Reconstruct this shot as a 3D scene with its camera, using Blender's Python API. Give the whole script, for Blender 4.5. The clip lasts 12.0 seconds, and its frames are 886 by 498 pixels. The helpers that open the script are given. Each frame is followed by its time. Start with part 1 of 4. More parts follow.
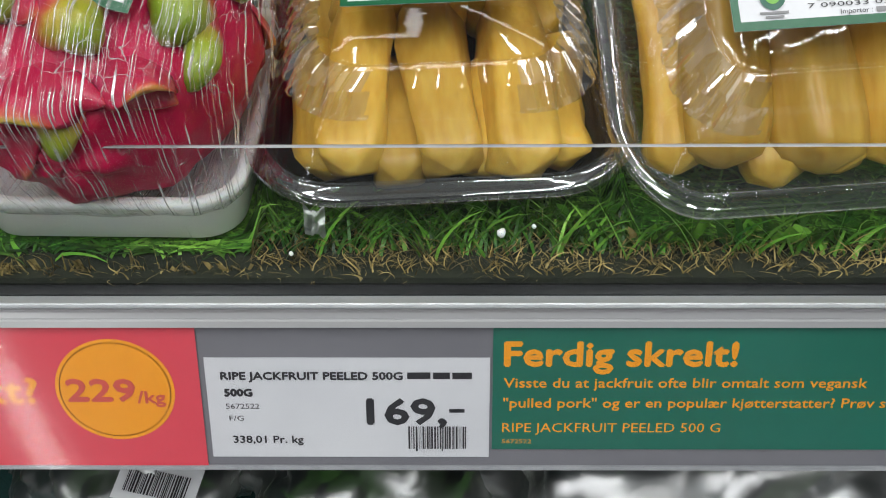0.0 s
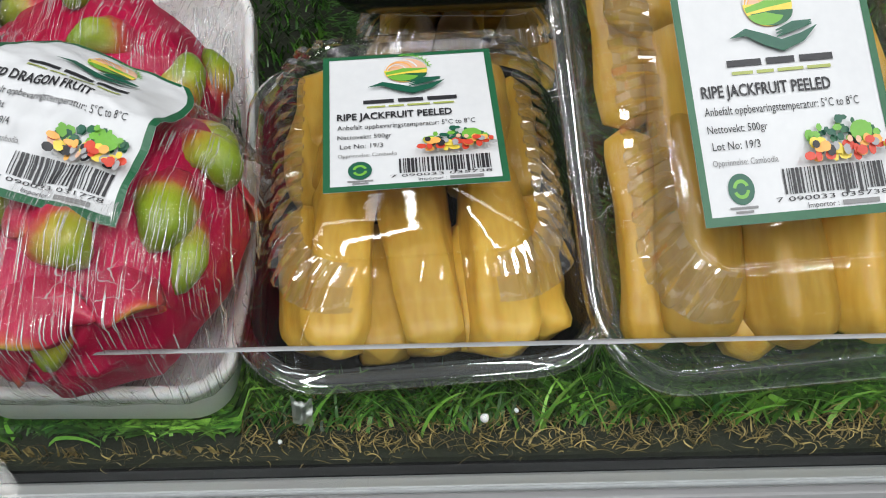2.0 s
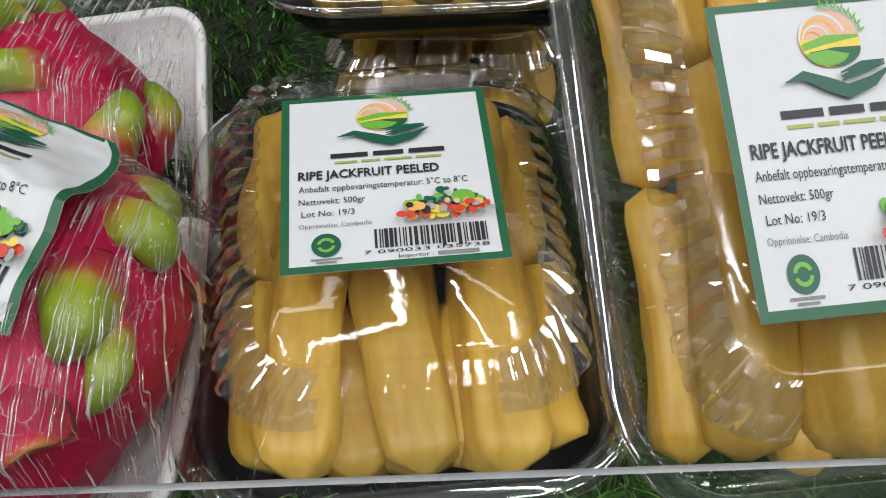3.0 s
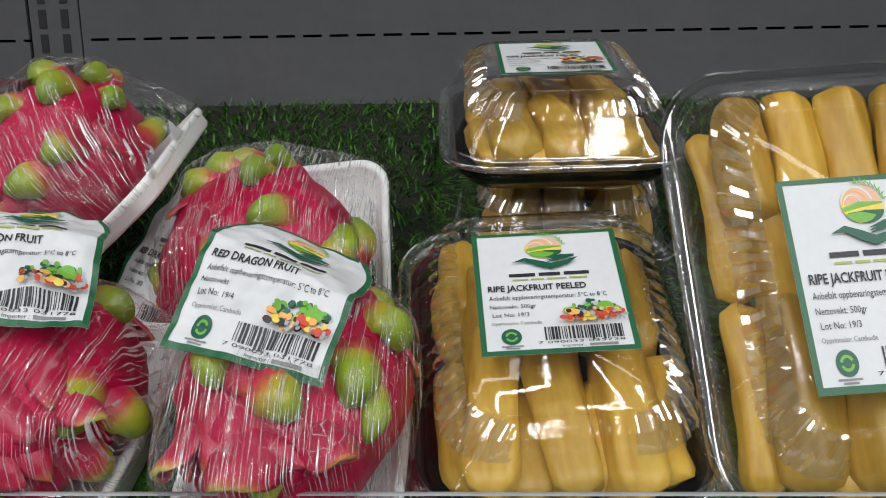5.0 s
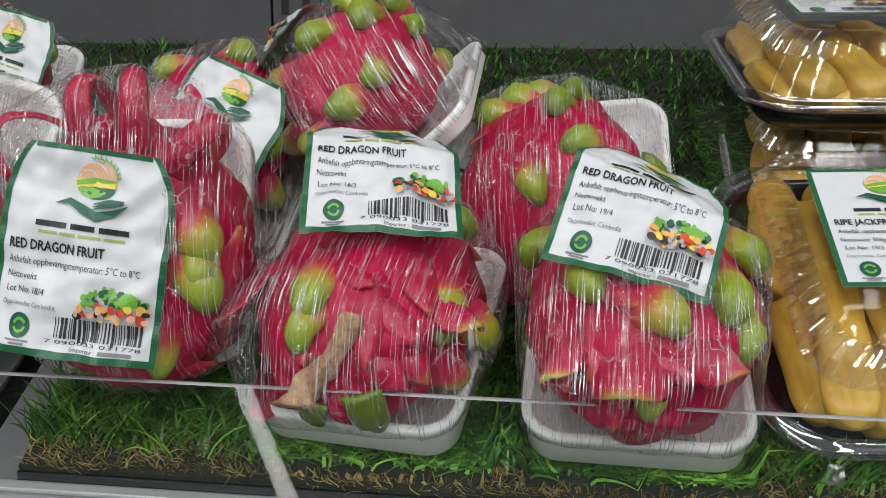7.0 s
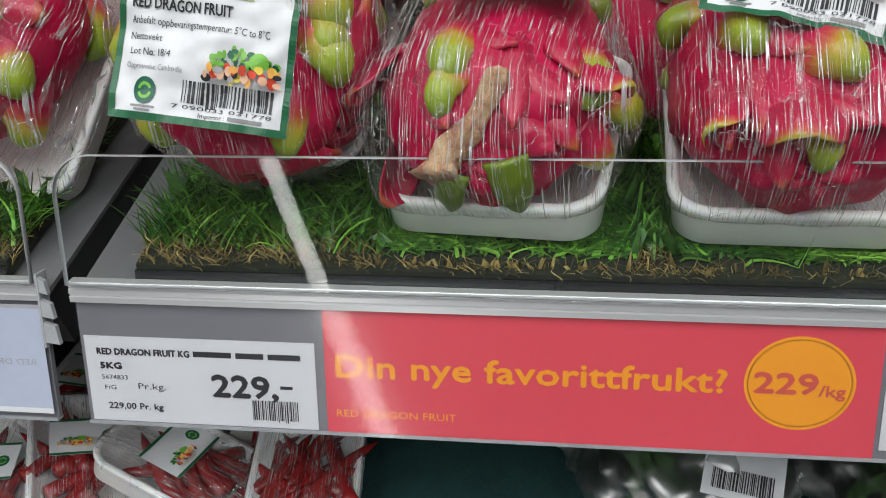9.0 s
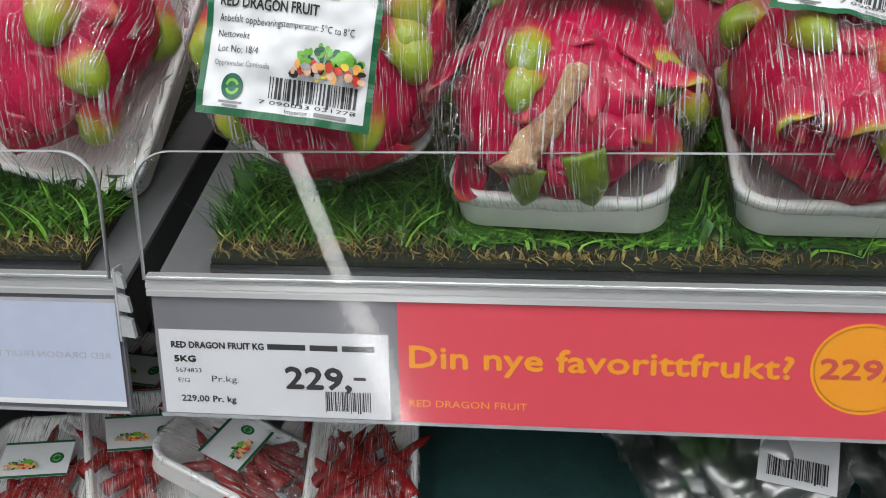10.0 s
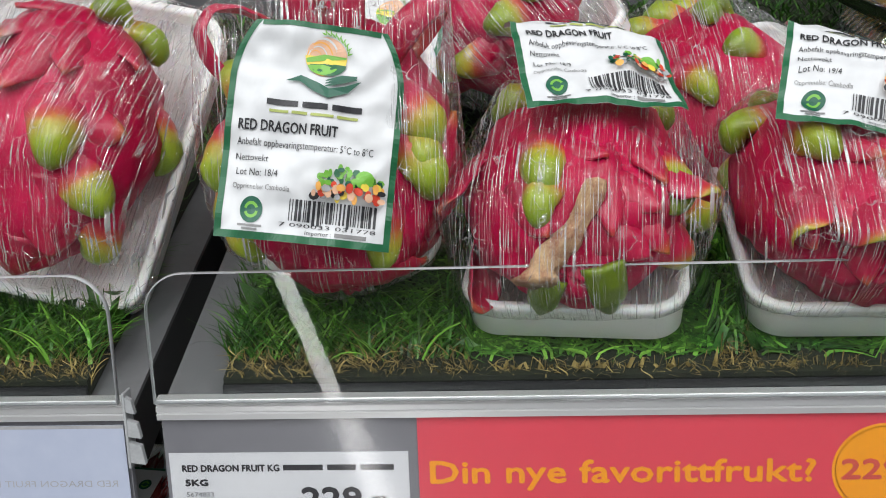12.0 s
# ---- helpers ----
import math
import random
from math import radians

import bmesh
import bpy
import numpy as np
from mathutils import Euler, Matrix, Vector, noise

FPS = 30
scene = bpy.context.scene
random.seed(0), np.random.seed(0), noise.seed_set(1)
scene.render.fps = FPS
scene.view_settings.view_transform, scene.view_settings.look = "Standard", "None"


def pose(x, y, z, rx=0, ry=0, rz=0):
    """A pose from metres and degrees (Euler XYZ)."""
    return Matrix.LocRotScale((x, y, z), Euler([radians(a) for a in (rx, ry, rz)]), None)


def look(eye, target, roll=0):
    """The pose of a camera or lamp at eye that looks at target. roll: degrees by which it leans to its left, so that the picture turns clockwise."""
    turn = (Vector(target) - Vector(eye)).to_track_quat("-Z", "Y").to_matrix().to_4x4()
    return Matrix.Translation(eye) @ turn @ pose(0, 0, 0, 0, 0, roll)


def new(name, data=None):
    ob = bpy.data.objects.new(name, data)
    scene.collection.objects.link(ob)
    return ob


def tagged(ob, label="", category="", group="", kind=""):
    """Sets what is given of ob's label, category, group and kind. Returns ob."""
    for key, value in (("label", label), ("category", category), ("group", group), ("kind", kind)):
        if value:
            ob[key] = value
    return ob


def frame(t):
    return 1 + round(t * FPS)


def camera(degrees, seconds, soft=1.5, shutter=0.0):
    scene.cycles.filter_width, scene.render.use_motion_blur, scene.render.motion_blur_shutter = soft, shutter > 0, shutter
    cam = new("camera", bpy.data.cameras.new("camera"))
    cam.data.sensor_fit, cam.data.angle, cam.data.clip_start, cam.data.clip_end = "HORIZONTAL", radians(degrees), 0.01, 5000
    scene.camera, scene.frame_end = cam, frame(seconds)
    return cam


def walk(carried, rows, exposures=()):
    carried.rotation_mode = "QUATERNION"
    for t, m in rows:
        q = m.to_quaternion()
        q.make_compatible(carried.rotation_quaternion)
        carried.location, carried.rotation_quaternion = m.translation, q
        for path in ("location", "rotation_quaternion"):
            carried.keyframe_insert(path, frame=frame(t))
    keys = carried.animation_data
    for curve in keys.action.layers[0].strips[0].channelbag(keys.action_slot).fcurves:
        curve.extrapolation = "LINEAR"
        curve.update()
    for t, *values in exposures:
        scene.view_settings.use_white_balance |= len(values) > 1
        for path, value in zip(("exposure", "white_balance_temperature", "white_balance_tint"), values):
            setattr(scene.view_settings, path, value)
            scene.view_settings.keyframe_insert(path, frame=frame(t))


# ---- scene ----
cam = camera(50.7, 12.0, soft=1.0)
PATH = [
    (0, (0.005, 0.003, 1.152), (-0.018, 1.879, 0.458), -0.3),
    (0.5, (0.005, 0.0, 1.152), (-0.028, 1.864, 0.427), -0.6),
    (1, (0.005, 0.006, 1.169), (-0.018, 1.87, 0.445), -0.9),
    (1.5, (0.007, -0.001, 1.205), (0.003, 1.876, 0.513), -1.1),
    (2, (0.009, 0.02, 1.226), (0.006, 1.896, 0.534), -1.3),
    (2.5, (0.011, 0.072, 1.23), (0.026, 1.942, 0.521), -1.5),
    (3, (0.008, 0.103, 1.231), (0.045, 1.976, 0.531), -1.4),
    (3.2, (0.005, 0.102, 1.232), (0.049, 1.985, 0.559), -1.4),
    (4.8, (-0.03, -0.021, 1.273), (-0.075, 1.922, 0.799), -0.9),
    (5, (-0.044, -0.041, 1.272), (-0.116, 1.904, 0.811), -1.0),
    (5.5, (-0.1, -0.062, 1.273), (-0.199, 1.881, 0.807), -0.4),
    (6, (-0.15, -0.063, 1.264), (-0.281, 1.876, 0.793), 0.1),
    (6.5, (-0.172, -0.064, 1.258), (-0.353, 1.866, 0.764), 0.2),
    (7, (-0.189, -0.063, 1.25), (-0.408, 1.855, 0.729), 0.3),
    (7.5, (-0.206, -0.058, 1.217), (-0.454, 1.857, 0.696), 0.2),
    (7.7, (-0.212, -0.056, 1.205), (-0.465, 1.853, 0.667), 0.0),
    (9.3, (-0.262, -0.082, 1.142), (-0.535, 1.817, 0.577), -1.1),
    (9.5, (-0.276, -0.089, 1.141), (-0.547, 1.811, 0.577), -1.1),
    (10, (-0.287, -0.089, 1.144), (-0.524, 1.82, 0.595), -1.0),
    (10.5, (-0.3, -0.087, 1.139), (-0.509, 1.83, 0.607), -1.0),
    (11, (-0.305, -0.087, 1.141), (-0.475, 1.84, 0.633), -1.1),
    (11.5, (-0.32, -0.095, 1.154), (-0.469, 1.842, 0.678), -1.6),
    (12, (-0.322, -0.085, 1.167), (-0.445, 1.867, 0.753), -2.0),
]
walk(cam, [(t, look(eye, target, roll)) for t, eye, target, roll in PATH], [(0, -0.74), (1.5, -0.74), (3, -1.02), (5, -1.02), (7, -0.98), (7.7, -1.0), (9.5, -0.68), (12, -0.68)])
scene.cycles.transparent_max_bounces = 24

# ---- world and lamps ----
world = bpy.data.worlds.new("world")
scene.world = world
world.use_nodes = True
world.node_tree.nodes["Background"].inputs[0].default_value = (0.9, 0.95, 1.0, 1)
world.node_tree.nodes["Background"].inputs[1].default_value = 0.05


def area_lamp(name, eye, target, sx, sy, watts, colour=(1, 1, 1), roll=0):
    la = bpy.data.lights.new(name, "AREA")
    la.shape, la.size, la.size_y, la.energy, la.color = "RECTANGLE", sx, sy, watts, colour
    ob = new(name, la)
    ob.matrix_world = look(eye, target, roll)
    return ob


# shop ceiling tubes run away from the cabinet, one strip sits in the cabinet's canopy
for lamp_x in (-2.3, -0.85, 0.75, 2.2):
    area_lamp("tube_lamp", (lamp_x, -4.0, 3.05), (lamp_x, -4.0, 0), 0.10, 7.0, 192, (0.965, 0.985, 1.0))
area_lamp("canopy_lamp", (-0.1, 0.26, 2.02), (-0.1, 0.40, 1.0), 2.3, 0.10, 6.5, (1.0, 0.99, 0.98))
# added strip, no known fitting, placed so the guard reflects a slanting white streak
area_lamp("streak_lamp", (-0.499, -0.16, 0.80), (-0.470, 0.35, 0.80), 0.018, 0.65, 0.62, (1.0, 0.99, 0.97), 19)


# ---- materials ----
def nodes_of(name):
    m = bpy.data.materials.new(name)
    m.use_nodes = True
    return m, m.node_tree, m.node_tree.nodes["Principled BSDF"]


def add_bump(nt, target, coords, scale, strength, stretch=(1, 1, 1), distance=0.001, detail=4):
    mp = nt.nodes.new("ShaderNodeMapping")
    mp.inputs["Scale"].default_value = stretch
    nt.links.new(coords, mp.inputs[0])
    nz = nt.nodes.new("ShaderNodeTexNoise")
    nz.inputs["Scale"].default_value, nz.inputs["Detail"].default_value = scale, detail
    nt.links.new(mp.outputs[0], nz.inputs[0])
    bp = nt.nodes.new("ShaderNodeBump")
    bp.inputs["Strength"].default_value, bp.inputs["Distance"].default_value = strength, distance
    nt.links.new(nz.outputs[0], bp.inputs["Height"])
    nt.links.new(bp.outputs[0], target)
    return bp


def surface(name, a, b, scale=40, rough=0.5, metal=0.0, bump=0.0, bump_scale=400, sss=0.0, stretch=(1, 1, 1), vary="", fine=0.35):
    m, nt, bs = nodes_of(name)
    tc = nt.nodes.new("ShaderNodeTexCoord")
    mp = nt.nodes.new("ShaderNodeMapping")
    mp.inputs["Scale"].default_value = stretch
    nt.links.new(tc.outputs["Object"], mp.inputs[0])
    n1 = nt.nodes.new("ShaderNodeTexNoise")
    n1.inputs["Scale"].default_value, n1.inputs["Detail"].default_value = scale, 5
    n2 = nt.nodes.new("ShaderNodeTexNoise")
    n2.inputs["Scale"].default_value, n2.inputs["Detail"].default_value = scale * 9, 3
    nt.links.new(mp.outputs[0], n1.inputs[0])
    nt.links.new(mp.outputs[0], n2.inputs[0])
    mx = nt.nodes.new("ShaderNodeMix")
    mx.inputs[0].default_value = fine
    nt.links.new(n1.outputs[0], mx.inputs[2])
    nt.links.new(n2.outputs[0], mx.inputs[3])
    rp = nt.nodes.new("ShaderNodeValToRGB")
    rp.color_ramp.elements[0].position, rp.color_ramp.elements[1].position = 0.35, 0.65
    rp.color_ramp.elements[0].color, rp.color_ramp.elements[1].color = (*a, 1), (*b, 1)
    nt.links.new(mx.outputs[0], rp.inputs[0])
    out = rp.outputs[0]
    if vary:
        if vary == "island":
            src = nt.nodes.new("ShaderNodeNewGeometry").outputs["Random Per Island"]
        else:
            src = nt.nodes.new("ShaderNodeObjectInfo").outputs["Random"]
        mr = nt.nodes.new("ShaderNodeMapRange")
        mr.inputs[3].default_value, mr.inputs[4].default_value = (0.3, 1.6) if vary == "island" else (0.75, 1.2)
        nt.links.new(src, mr.inputs[0])
        hs = nt.nodes.new("ShaderNodeHueSaturation")
        nt.links.new(mr.outputs[0], hs.inputs["Value"])
        nt.links.new(out, hs.inputs["Color"])
        out = hs.outputs[0]
    nt.links.new(out, bs.inputs["Base Color"])
    bs.inputs["Roughness"].default_value, bs.inputs["Metallic"].default_value = rough, metal
    if sss:
        bs.inputs["Subsurface Weight"].default_value = sss
        bs.inputs["Subsurface Radius"].default_value = (0.006, 0.003, 0.0015)
        bs.inputs["Subsurface Scale"].default_value = 1.0
    if bump:
        add_bump(nt, bs.inputs["Normal"], tc.outputs["Object"], bump_scale, bump)
    return m


def clear_sheet(name, tint, rough, face_gloss, bumps, gloss=1.0, haze=0.0):
    """Thin clear plastic: straight through, with Fresnel gloss on a wrinkled normal."""
    m = bpy.data.materials.new(name)
    m.use_nodes = True
    nt = m.node_tree
    nt.nodes.clear()
    out = nt.nodes.new("ShaderNodeOutputMaterial")
    mix = nt.nodes.new("ShaderNodeMixShader")
    tr = nt.nodes.new("ShaderNodeBsdfTransparent")
    tr.inputs[0].default_value = (*tint, 1)
    gl = nt.nodes.new("ShaderNodeBsdfGlossy")
    gl.inputs["Roughness"].default_value = rough
    gl.inputs[0].default_value = (gloss, gloss, gloss, 1)
    fr = nt.nodes.new("ShaderNodeLayerWeight")
    fr.inputs["Blend"].default_value = 0.5
    pw = nt.nodes.new("ShaderNodeMath")
    pw.operation = "POWER"
    pw.inputs[1].default_value = 5.0
    nt.links.new(fr.outputs["Facing"], pw.inputs[0])
    mr = nt.nodes.new("ShaderNodeMapRange")
    mr.inputs[3].default_value, mr.inputs[4].default_value = face_gloss, 1.0
    nt.links.new(pw.outputs[0], mr.inputs[0])
    nt.links.new(mr.outputs[0], mix.inputs[0])
    nt.links.new(tr.outputs[0], mix.inputs[1])
    nt.links.new(gl.outputs[0], mix.inputs[2])
    last = mix.outputs[0]
    if haze:
        soft = nt.nodes.new("ShaderNodeBsdfAnisotropic")
        soft.inputs["Roughness"].default_value = 0.38
        add = nt.nodes.new("ShaderNodeMixShader")
        add.inputs[0].default_value = haze
        nt.links.new(last, add.inputs[1])
        nt.links.new(soft.outputs[0], add.inputs[2])
        last = add.outputs[0]
    nt.links.new(last, out.inputs[0])
    if bumps:
        tc = nt.nodes.new("ShaderNodeTexCoord")
        before = None
        for scale, strength, stretch, distance in bumps:
            bp = add_bump(nt, gl.inputs["Normal"], tc.outputs["Object"], scale, strength, stretch, distance)
            if before:
                nt.links.new(before.outputs[0], bp.inputs["Normal"])
            before = bp
        nt.links.new(before.outputs[0], fr.inputs["Normal"])
    return m


def film_sheet(name, scale, stretch, amount):
    """Stretch film: clear, with a faint gloss, and thin pulled creases and crinkles with glints painted in."""
    m = bpy.data.materials.new(name)
    m.use_nodes = True
    nt = m.node_tree
    nt.nodes.clear()

    def node(kind, **values):
        n = nt.nodes.new(kind)
        for key, value in values.items():
            n.inputs[key].default_value = value
        return n

    def math_node(op, a, b=None, value=0.0):
        n = nt.nodes.new("ShaderNodeMath")
        n.operation = op
        nt.links.new(a, n.inputs[0])
        if b is not None:
            nt.links.new(b, n.inputs[1])
        else:
            n.inputs[1].default_value = value
        return n.outputs[0]

    def band(src, lo, hi):
        n = nt.nodes.new("ShaderNodeMapRange")
        n.inputs[1].default_value, n.inputs[2].default_value = lo, hi
        nt.links.new(src, n.inputs[0])
        return n.outputs[0]

    out = nt.nodes.new("ShaderNodeOutputMaterial")
    tc = nt.nodes.new("ShaderNodeTexCoord").outputs["Object"]
    mp = node("ShaderNodeMapping", Scale=stretch)
    nt.links.new(tc, mp.inputs[0])
    lines = node("ShaderNodeTexNoise", Scale=scale, Detail=1.0)
    nt.links.new(mp.outputs[0], lines.inputs[0])
    patch = node("ShaderNodeTexNoise", Scale=38.0, Detail=3.0)
    nt.links.new(tc, patch.inputs[0])
    warp = node("ShaderNodeTexNoise", Scale=60.0, Detail=3.0)
    nt.links.new(tc, warp.inputs[0])
    mixv = nt.nodes.new("ShaderNodeVectorMath")
    mixv.operation = "MULTIPLY_ADD"
    mixv.inputs[1].default_value = (0.02, 0.02, 0.02)
    nt.links.new(warp.outputs["Color"], mixv.inputs[0])
    nt.links.new(tc, mixv.inputs[2])
    vor = node("ShaderNodeTexVoronoi", Scale=85.0)
    vor.feature = "DISTANCE_TO_EDGE"
    nt.links.new(mixv.outputs[0], vor.inputs["Vector"])
    mp2 = node("ShaderNodeMapping", Scale=(stretch[0] * 1.3, stretch[1], stretch[2]))
    mp2.inputs["Rotation"].default_value = (0.2, 0.25, 0.45)
    nt.links.new(tc, mp2.inputs[0])
    slant = node("ShaderNodeTexNoise", Scale=scale, Detail=2.0)
    nt.links.new(mp2.outputs[0], slant.inputs[0])
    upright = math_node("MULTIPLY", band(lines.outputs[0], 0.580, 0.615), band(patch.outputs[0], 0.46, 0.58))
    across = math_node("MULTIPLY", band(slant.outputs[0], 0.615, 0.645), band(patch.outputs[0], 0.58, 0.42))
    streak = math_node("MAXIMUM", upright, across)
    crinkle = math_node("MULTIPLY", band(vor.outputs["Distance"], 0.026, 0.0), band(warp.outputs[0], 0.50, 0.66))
    crease_glint = math_node("MAXIMUM", streak, crinkle)
    tr = nt.nodes.new("ShaderNodeBsdfTransparent")
    tr.inputs[0].default_value = (0.985, 0.985, 0.985, 1)
    smooth = node("ShaderNodeBsdfAnisotropic", Roughness=0.07)
    rough = node("ShaderNodeBsdfAnisotropic", Roughness=0.20)
    # white diffuse mixed in along the creases paints bright glint lines
    glint_white = node("ShaderNodeBsdfDiffuse", Color=(0.9, 0.9, 0.9, 1))
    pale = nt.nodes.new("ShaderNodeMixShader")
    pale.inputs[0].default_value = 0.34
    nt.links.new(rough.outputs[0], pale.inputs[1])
    nt.links.new(glint_white.outputs[0], pale.inputs[2])
    hgt = math_node("ADD", lines.outputs[0], crease_glint)
    bp = node("ShaderNodeBump", Strength=0.8, Distance=0.003)
    nt.links.new(hgt, bp.inputs["Height"])
    for g in (smooth, rough):
        nt.links.new(bp.outputs[0], g.inputs["Normal"])
    lw = node("ShaderNodeLayerWeight", Blend=0.5)
    face = math_node("POWER", lw.outputs["Facing"], None, 5.0)
    fac = band(face, 0.0, 1.0)
    fac.node.inputs[3].default_value, fac.node.inputs[4].default_value = 0.045, 0.6
    one = nt.nodes.new("ShaderNodeMixShader")
    nt.links.new(fac, one.inputs[0])
    nt.links.new(tr.outputs[0], one.inputs[1])
    nt.links.new(smooth.outputs[0], one.inputs[2])
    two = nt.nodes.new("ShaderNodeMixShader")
    nt.links.new(math_node("MULTIPLY", crease_glint, None, amount), two.inputs[0])
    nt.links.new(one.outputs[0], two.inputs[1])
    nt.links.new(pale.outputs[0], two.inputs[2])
    nt.links.new(two.outputs[0], out.inputs[0])
    return m


def ramp_surface(name, stops, rough, noise_amount=0.25, sss=0.1):
    """Colour runs along the first UV coordinate from root to tip, broken up by noise."""
    m, nt, bs = nodes_of(name)
    uv = nt.nodes.new("ShaderNodeUVMap")
    sp = nt.nodes.new("ShaderNodeSeparateXYZ")
    nt.links.new(uv.outputs[0], sp.inputs[0])
    tc = nt.nodes.new("ShaderNodeTexCoord")
    nz = nt.nodes.new("ShaderNodeTexNoise")
    nz.inputs["Scale"].default_value, nz.inputs["Detail"].default_value = 70, 5
    nt.links.new(tc.outputs["Object"], nz.inputs[0])
    oi = nt.nodes.new("ShaderNodeObjectInfo")
    ma = nt.nodes.new("ShaderNodeMath")
    ma.operation = "MULTIPLY_ADD"
    ma.inputs[1].default_value = noise_amount
    nt.links.new(nz.outputs[0], ma.inputs[0])
    nt.links.new(sp.outputs[0], ma.inputs[2])
    mb = nt.nodes.new("ShaderNodeMath")
    mb.operation = "MULTIPLY_ADD"
    mb.inputs[1].default_value = 0.22
    nt.links.new(oi.outputs["Random"], mb.inputs[0])
    nt.links.new(ma.outputs[0], mb.inputs[2])
    mc = nt.nodes.new("ShaderNodeMath")
    mc.operation = "SUBTRACT"
    mc.inputs[1].default_value = noise_amount / 2 + 0.11
    nt.links.new(mb.outputs[0], mc.inputs[0])
    rp = nt.nodes.new("ShaderNodeValToRGB")
    el = rp.color_ramp.elements
    el[0].position, el[0].color = stops[0][0], (*stops[0][1], 1)
    el[1].position, el[1].color = stops[-1][0], (*stops[-1][1], 1)
    for pos, col in stops[1:-1]:
        e = el.new(pos)
        e.color = (*col, 1)
    nt.links.new(mc.outputs[0], rp.inputs[0])
    nt.links.new(rp.outputs[0], bs.inputs["Base Color"])
    bs.inputs["Roughness"].default_value = rough
    bs.inputs["Subsurface Weight"].default_value = sss
    bs.inputs["Subsurface Radius"].default_value = (0.004, 0.002, 0.001)
    add_bump(nt, bs.inputs["Normal"], tc.outputs["Object"], 260, 0.25)
    return m


def flat(name, c, rough=0.5, var=0.08):
    return surface(name, tuple(v * (1 - var) for v in c), tuple(min(1, v * (1 + var)) for v in c), 60, rough)


M_WALL = surface("grey_wall_paint", (0.080, 0.080, 0.085), (0.095, 0.095, 0.10), 9, 0.15, 0.0, 0.03, 700)
M_DARK = flat("dark_gap", (0.006, 0.006, 0.007), 0.7)
M_DECK = surface("grey_deck_paint", (0.13, 0.13, 0.135), (0.17, 0.17, 0.175), 15, 0.35, 0.0, 0.04, 600)
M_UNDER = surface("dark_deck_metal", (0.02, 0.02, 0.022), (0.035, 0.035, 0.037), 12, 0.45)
M_RAIL = surface("brushed_aluminium", (0.66, 0.66, 0.67), (0.78, 0.78, 0.78), 30, 0.33, 0.55, 0.05, 300, stretch=(0.03, 1, 1))
M_STRIP = surface("grey_strip_plastic", (0.165, 0.165, 0.18), (0.19, 0.19, 0.205), 12, 0.3)
M_RED = surface("coral_red_card", (0.68, 0.060, 0.088), (0.72, 0.068, 0.098), 12, 0.4)
M_ORANGE = surface("orange_print", (0.86, 0.33, 0.012), (0.90, 0.36, 0.016), 20, 0.4)
M_ROSE = flat("rose_print", (0.62, 0.09, 0.07), 0.4)
M_GREENCARD = surface("green_card", (0.006, 0.13, 0.085), (0.009, 0.15, 0.1), 12, 0.38)
M_PAPER = surface("white_label_paper", (0.62, 0.63, 0.645), (0.68, 0.69, 0.70), 25, 0.45, 0, 0.03, 200)
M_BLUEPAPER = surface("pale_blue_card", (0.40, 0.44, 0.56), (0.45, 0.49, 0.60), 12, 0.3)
M_INK = flat("black_ink", (0.02, 0.02, 0.024), 0.45)
M_GREYINK = flat("grey_ink", (0.22, 0.22, 0.22), 0.5)
M_BORDER = flat("label_green_ink", (0.012, 0.11, 0.045), 0.4)
M_HAND = flat("emblem_teal_ink", (0.008, 0.095, 0.055), 0.4)
M_LEAF = flat("emblem_leaf_ink", (0.16, 0.42, 0.05), 0.4)
M_SUN = flat("emblem_orange_ink", (0.85, 0.42, 0.10), 0.4)
M_YEL = flat("emblem_yellow_ink", (0.80, 0.62, 0.08), 0.4)
M_TOM = flat("print_red_ink", (0.62, 0.06, 0.03), 0.4)
M_OLIVE = flat("slogan_olive_ink", (0.35, 0.40, 0.10), 0.4)
M_PEACH = flat("print_peach_ink", (0.75, 0.45, 0.30), 0.4)
M_FOAM = surface("white_foam", (0.82, 0.82, 0.81), (0.90, 0.90, 0.89), 50, 0.5, 0, 0.25, 900, sss=0.15)
M_BLACKTRAY = surface("black_tray_plastic", (0.008, 0.008, 0.009), (0.014, 0.014, 0.015), 30, 0.25)
M_POD = surface("jackfruit_flesh", (0.50, 0.27, 0.026), (0.70, 0.47, 0.085), 30, 0.36, 0, 0.35, 160, sss=0.25, stretch=(1, 0.25, 1), vary="object")
M_BODY = surface("dragon_fruit_skin", (0.34, 0.002, 0.036), (0.54, 0.005, 0.070), 26, 0.45, 0, 0.2, 90, sss=0.1, stretch=(1, 0.4, 1))
M_BODY.node_tree.nodes["Principled BSDF"].inputs["Specular IOR Level"].default_value = 0.22
M_BRACT = ramp_surface("dragon_fruit_bract", [(0.0, (0.38, 0.004, 0.048)), (0.34, (0.48, 0.010, 0.06)), (0.47, (0.50, 0.09, 0.04)), (0.56, (0.44, 0.33, 0.04)), (0.70, (0.30, 0.38, 0.025)), (0.86, (0.20, 0.30, 0.018)), (1.0, (0.13, 0.19, 0.012))], 0.30)
M_BRACT_RED = ramp_surface("dragon_fruit_long_bract", [(0.0, (0.38, 0.004, 0.045)), (0.55, (0.46, 0.009, 0.055)), (0.76, (0.42, 0.11, 0.03)), (1.0, (0.24, 0.28, 0.022))], 0.33)
M_STEM = surface("dried_stem", (0.24, 0.085, 0.05), (0.62, 0.44, 0.24), 130, 0.8, 0, 0.6, 300)
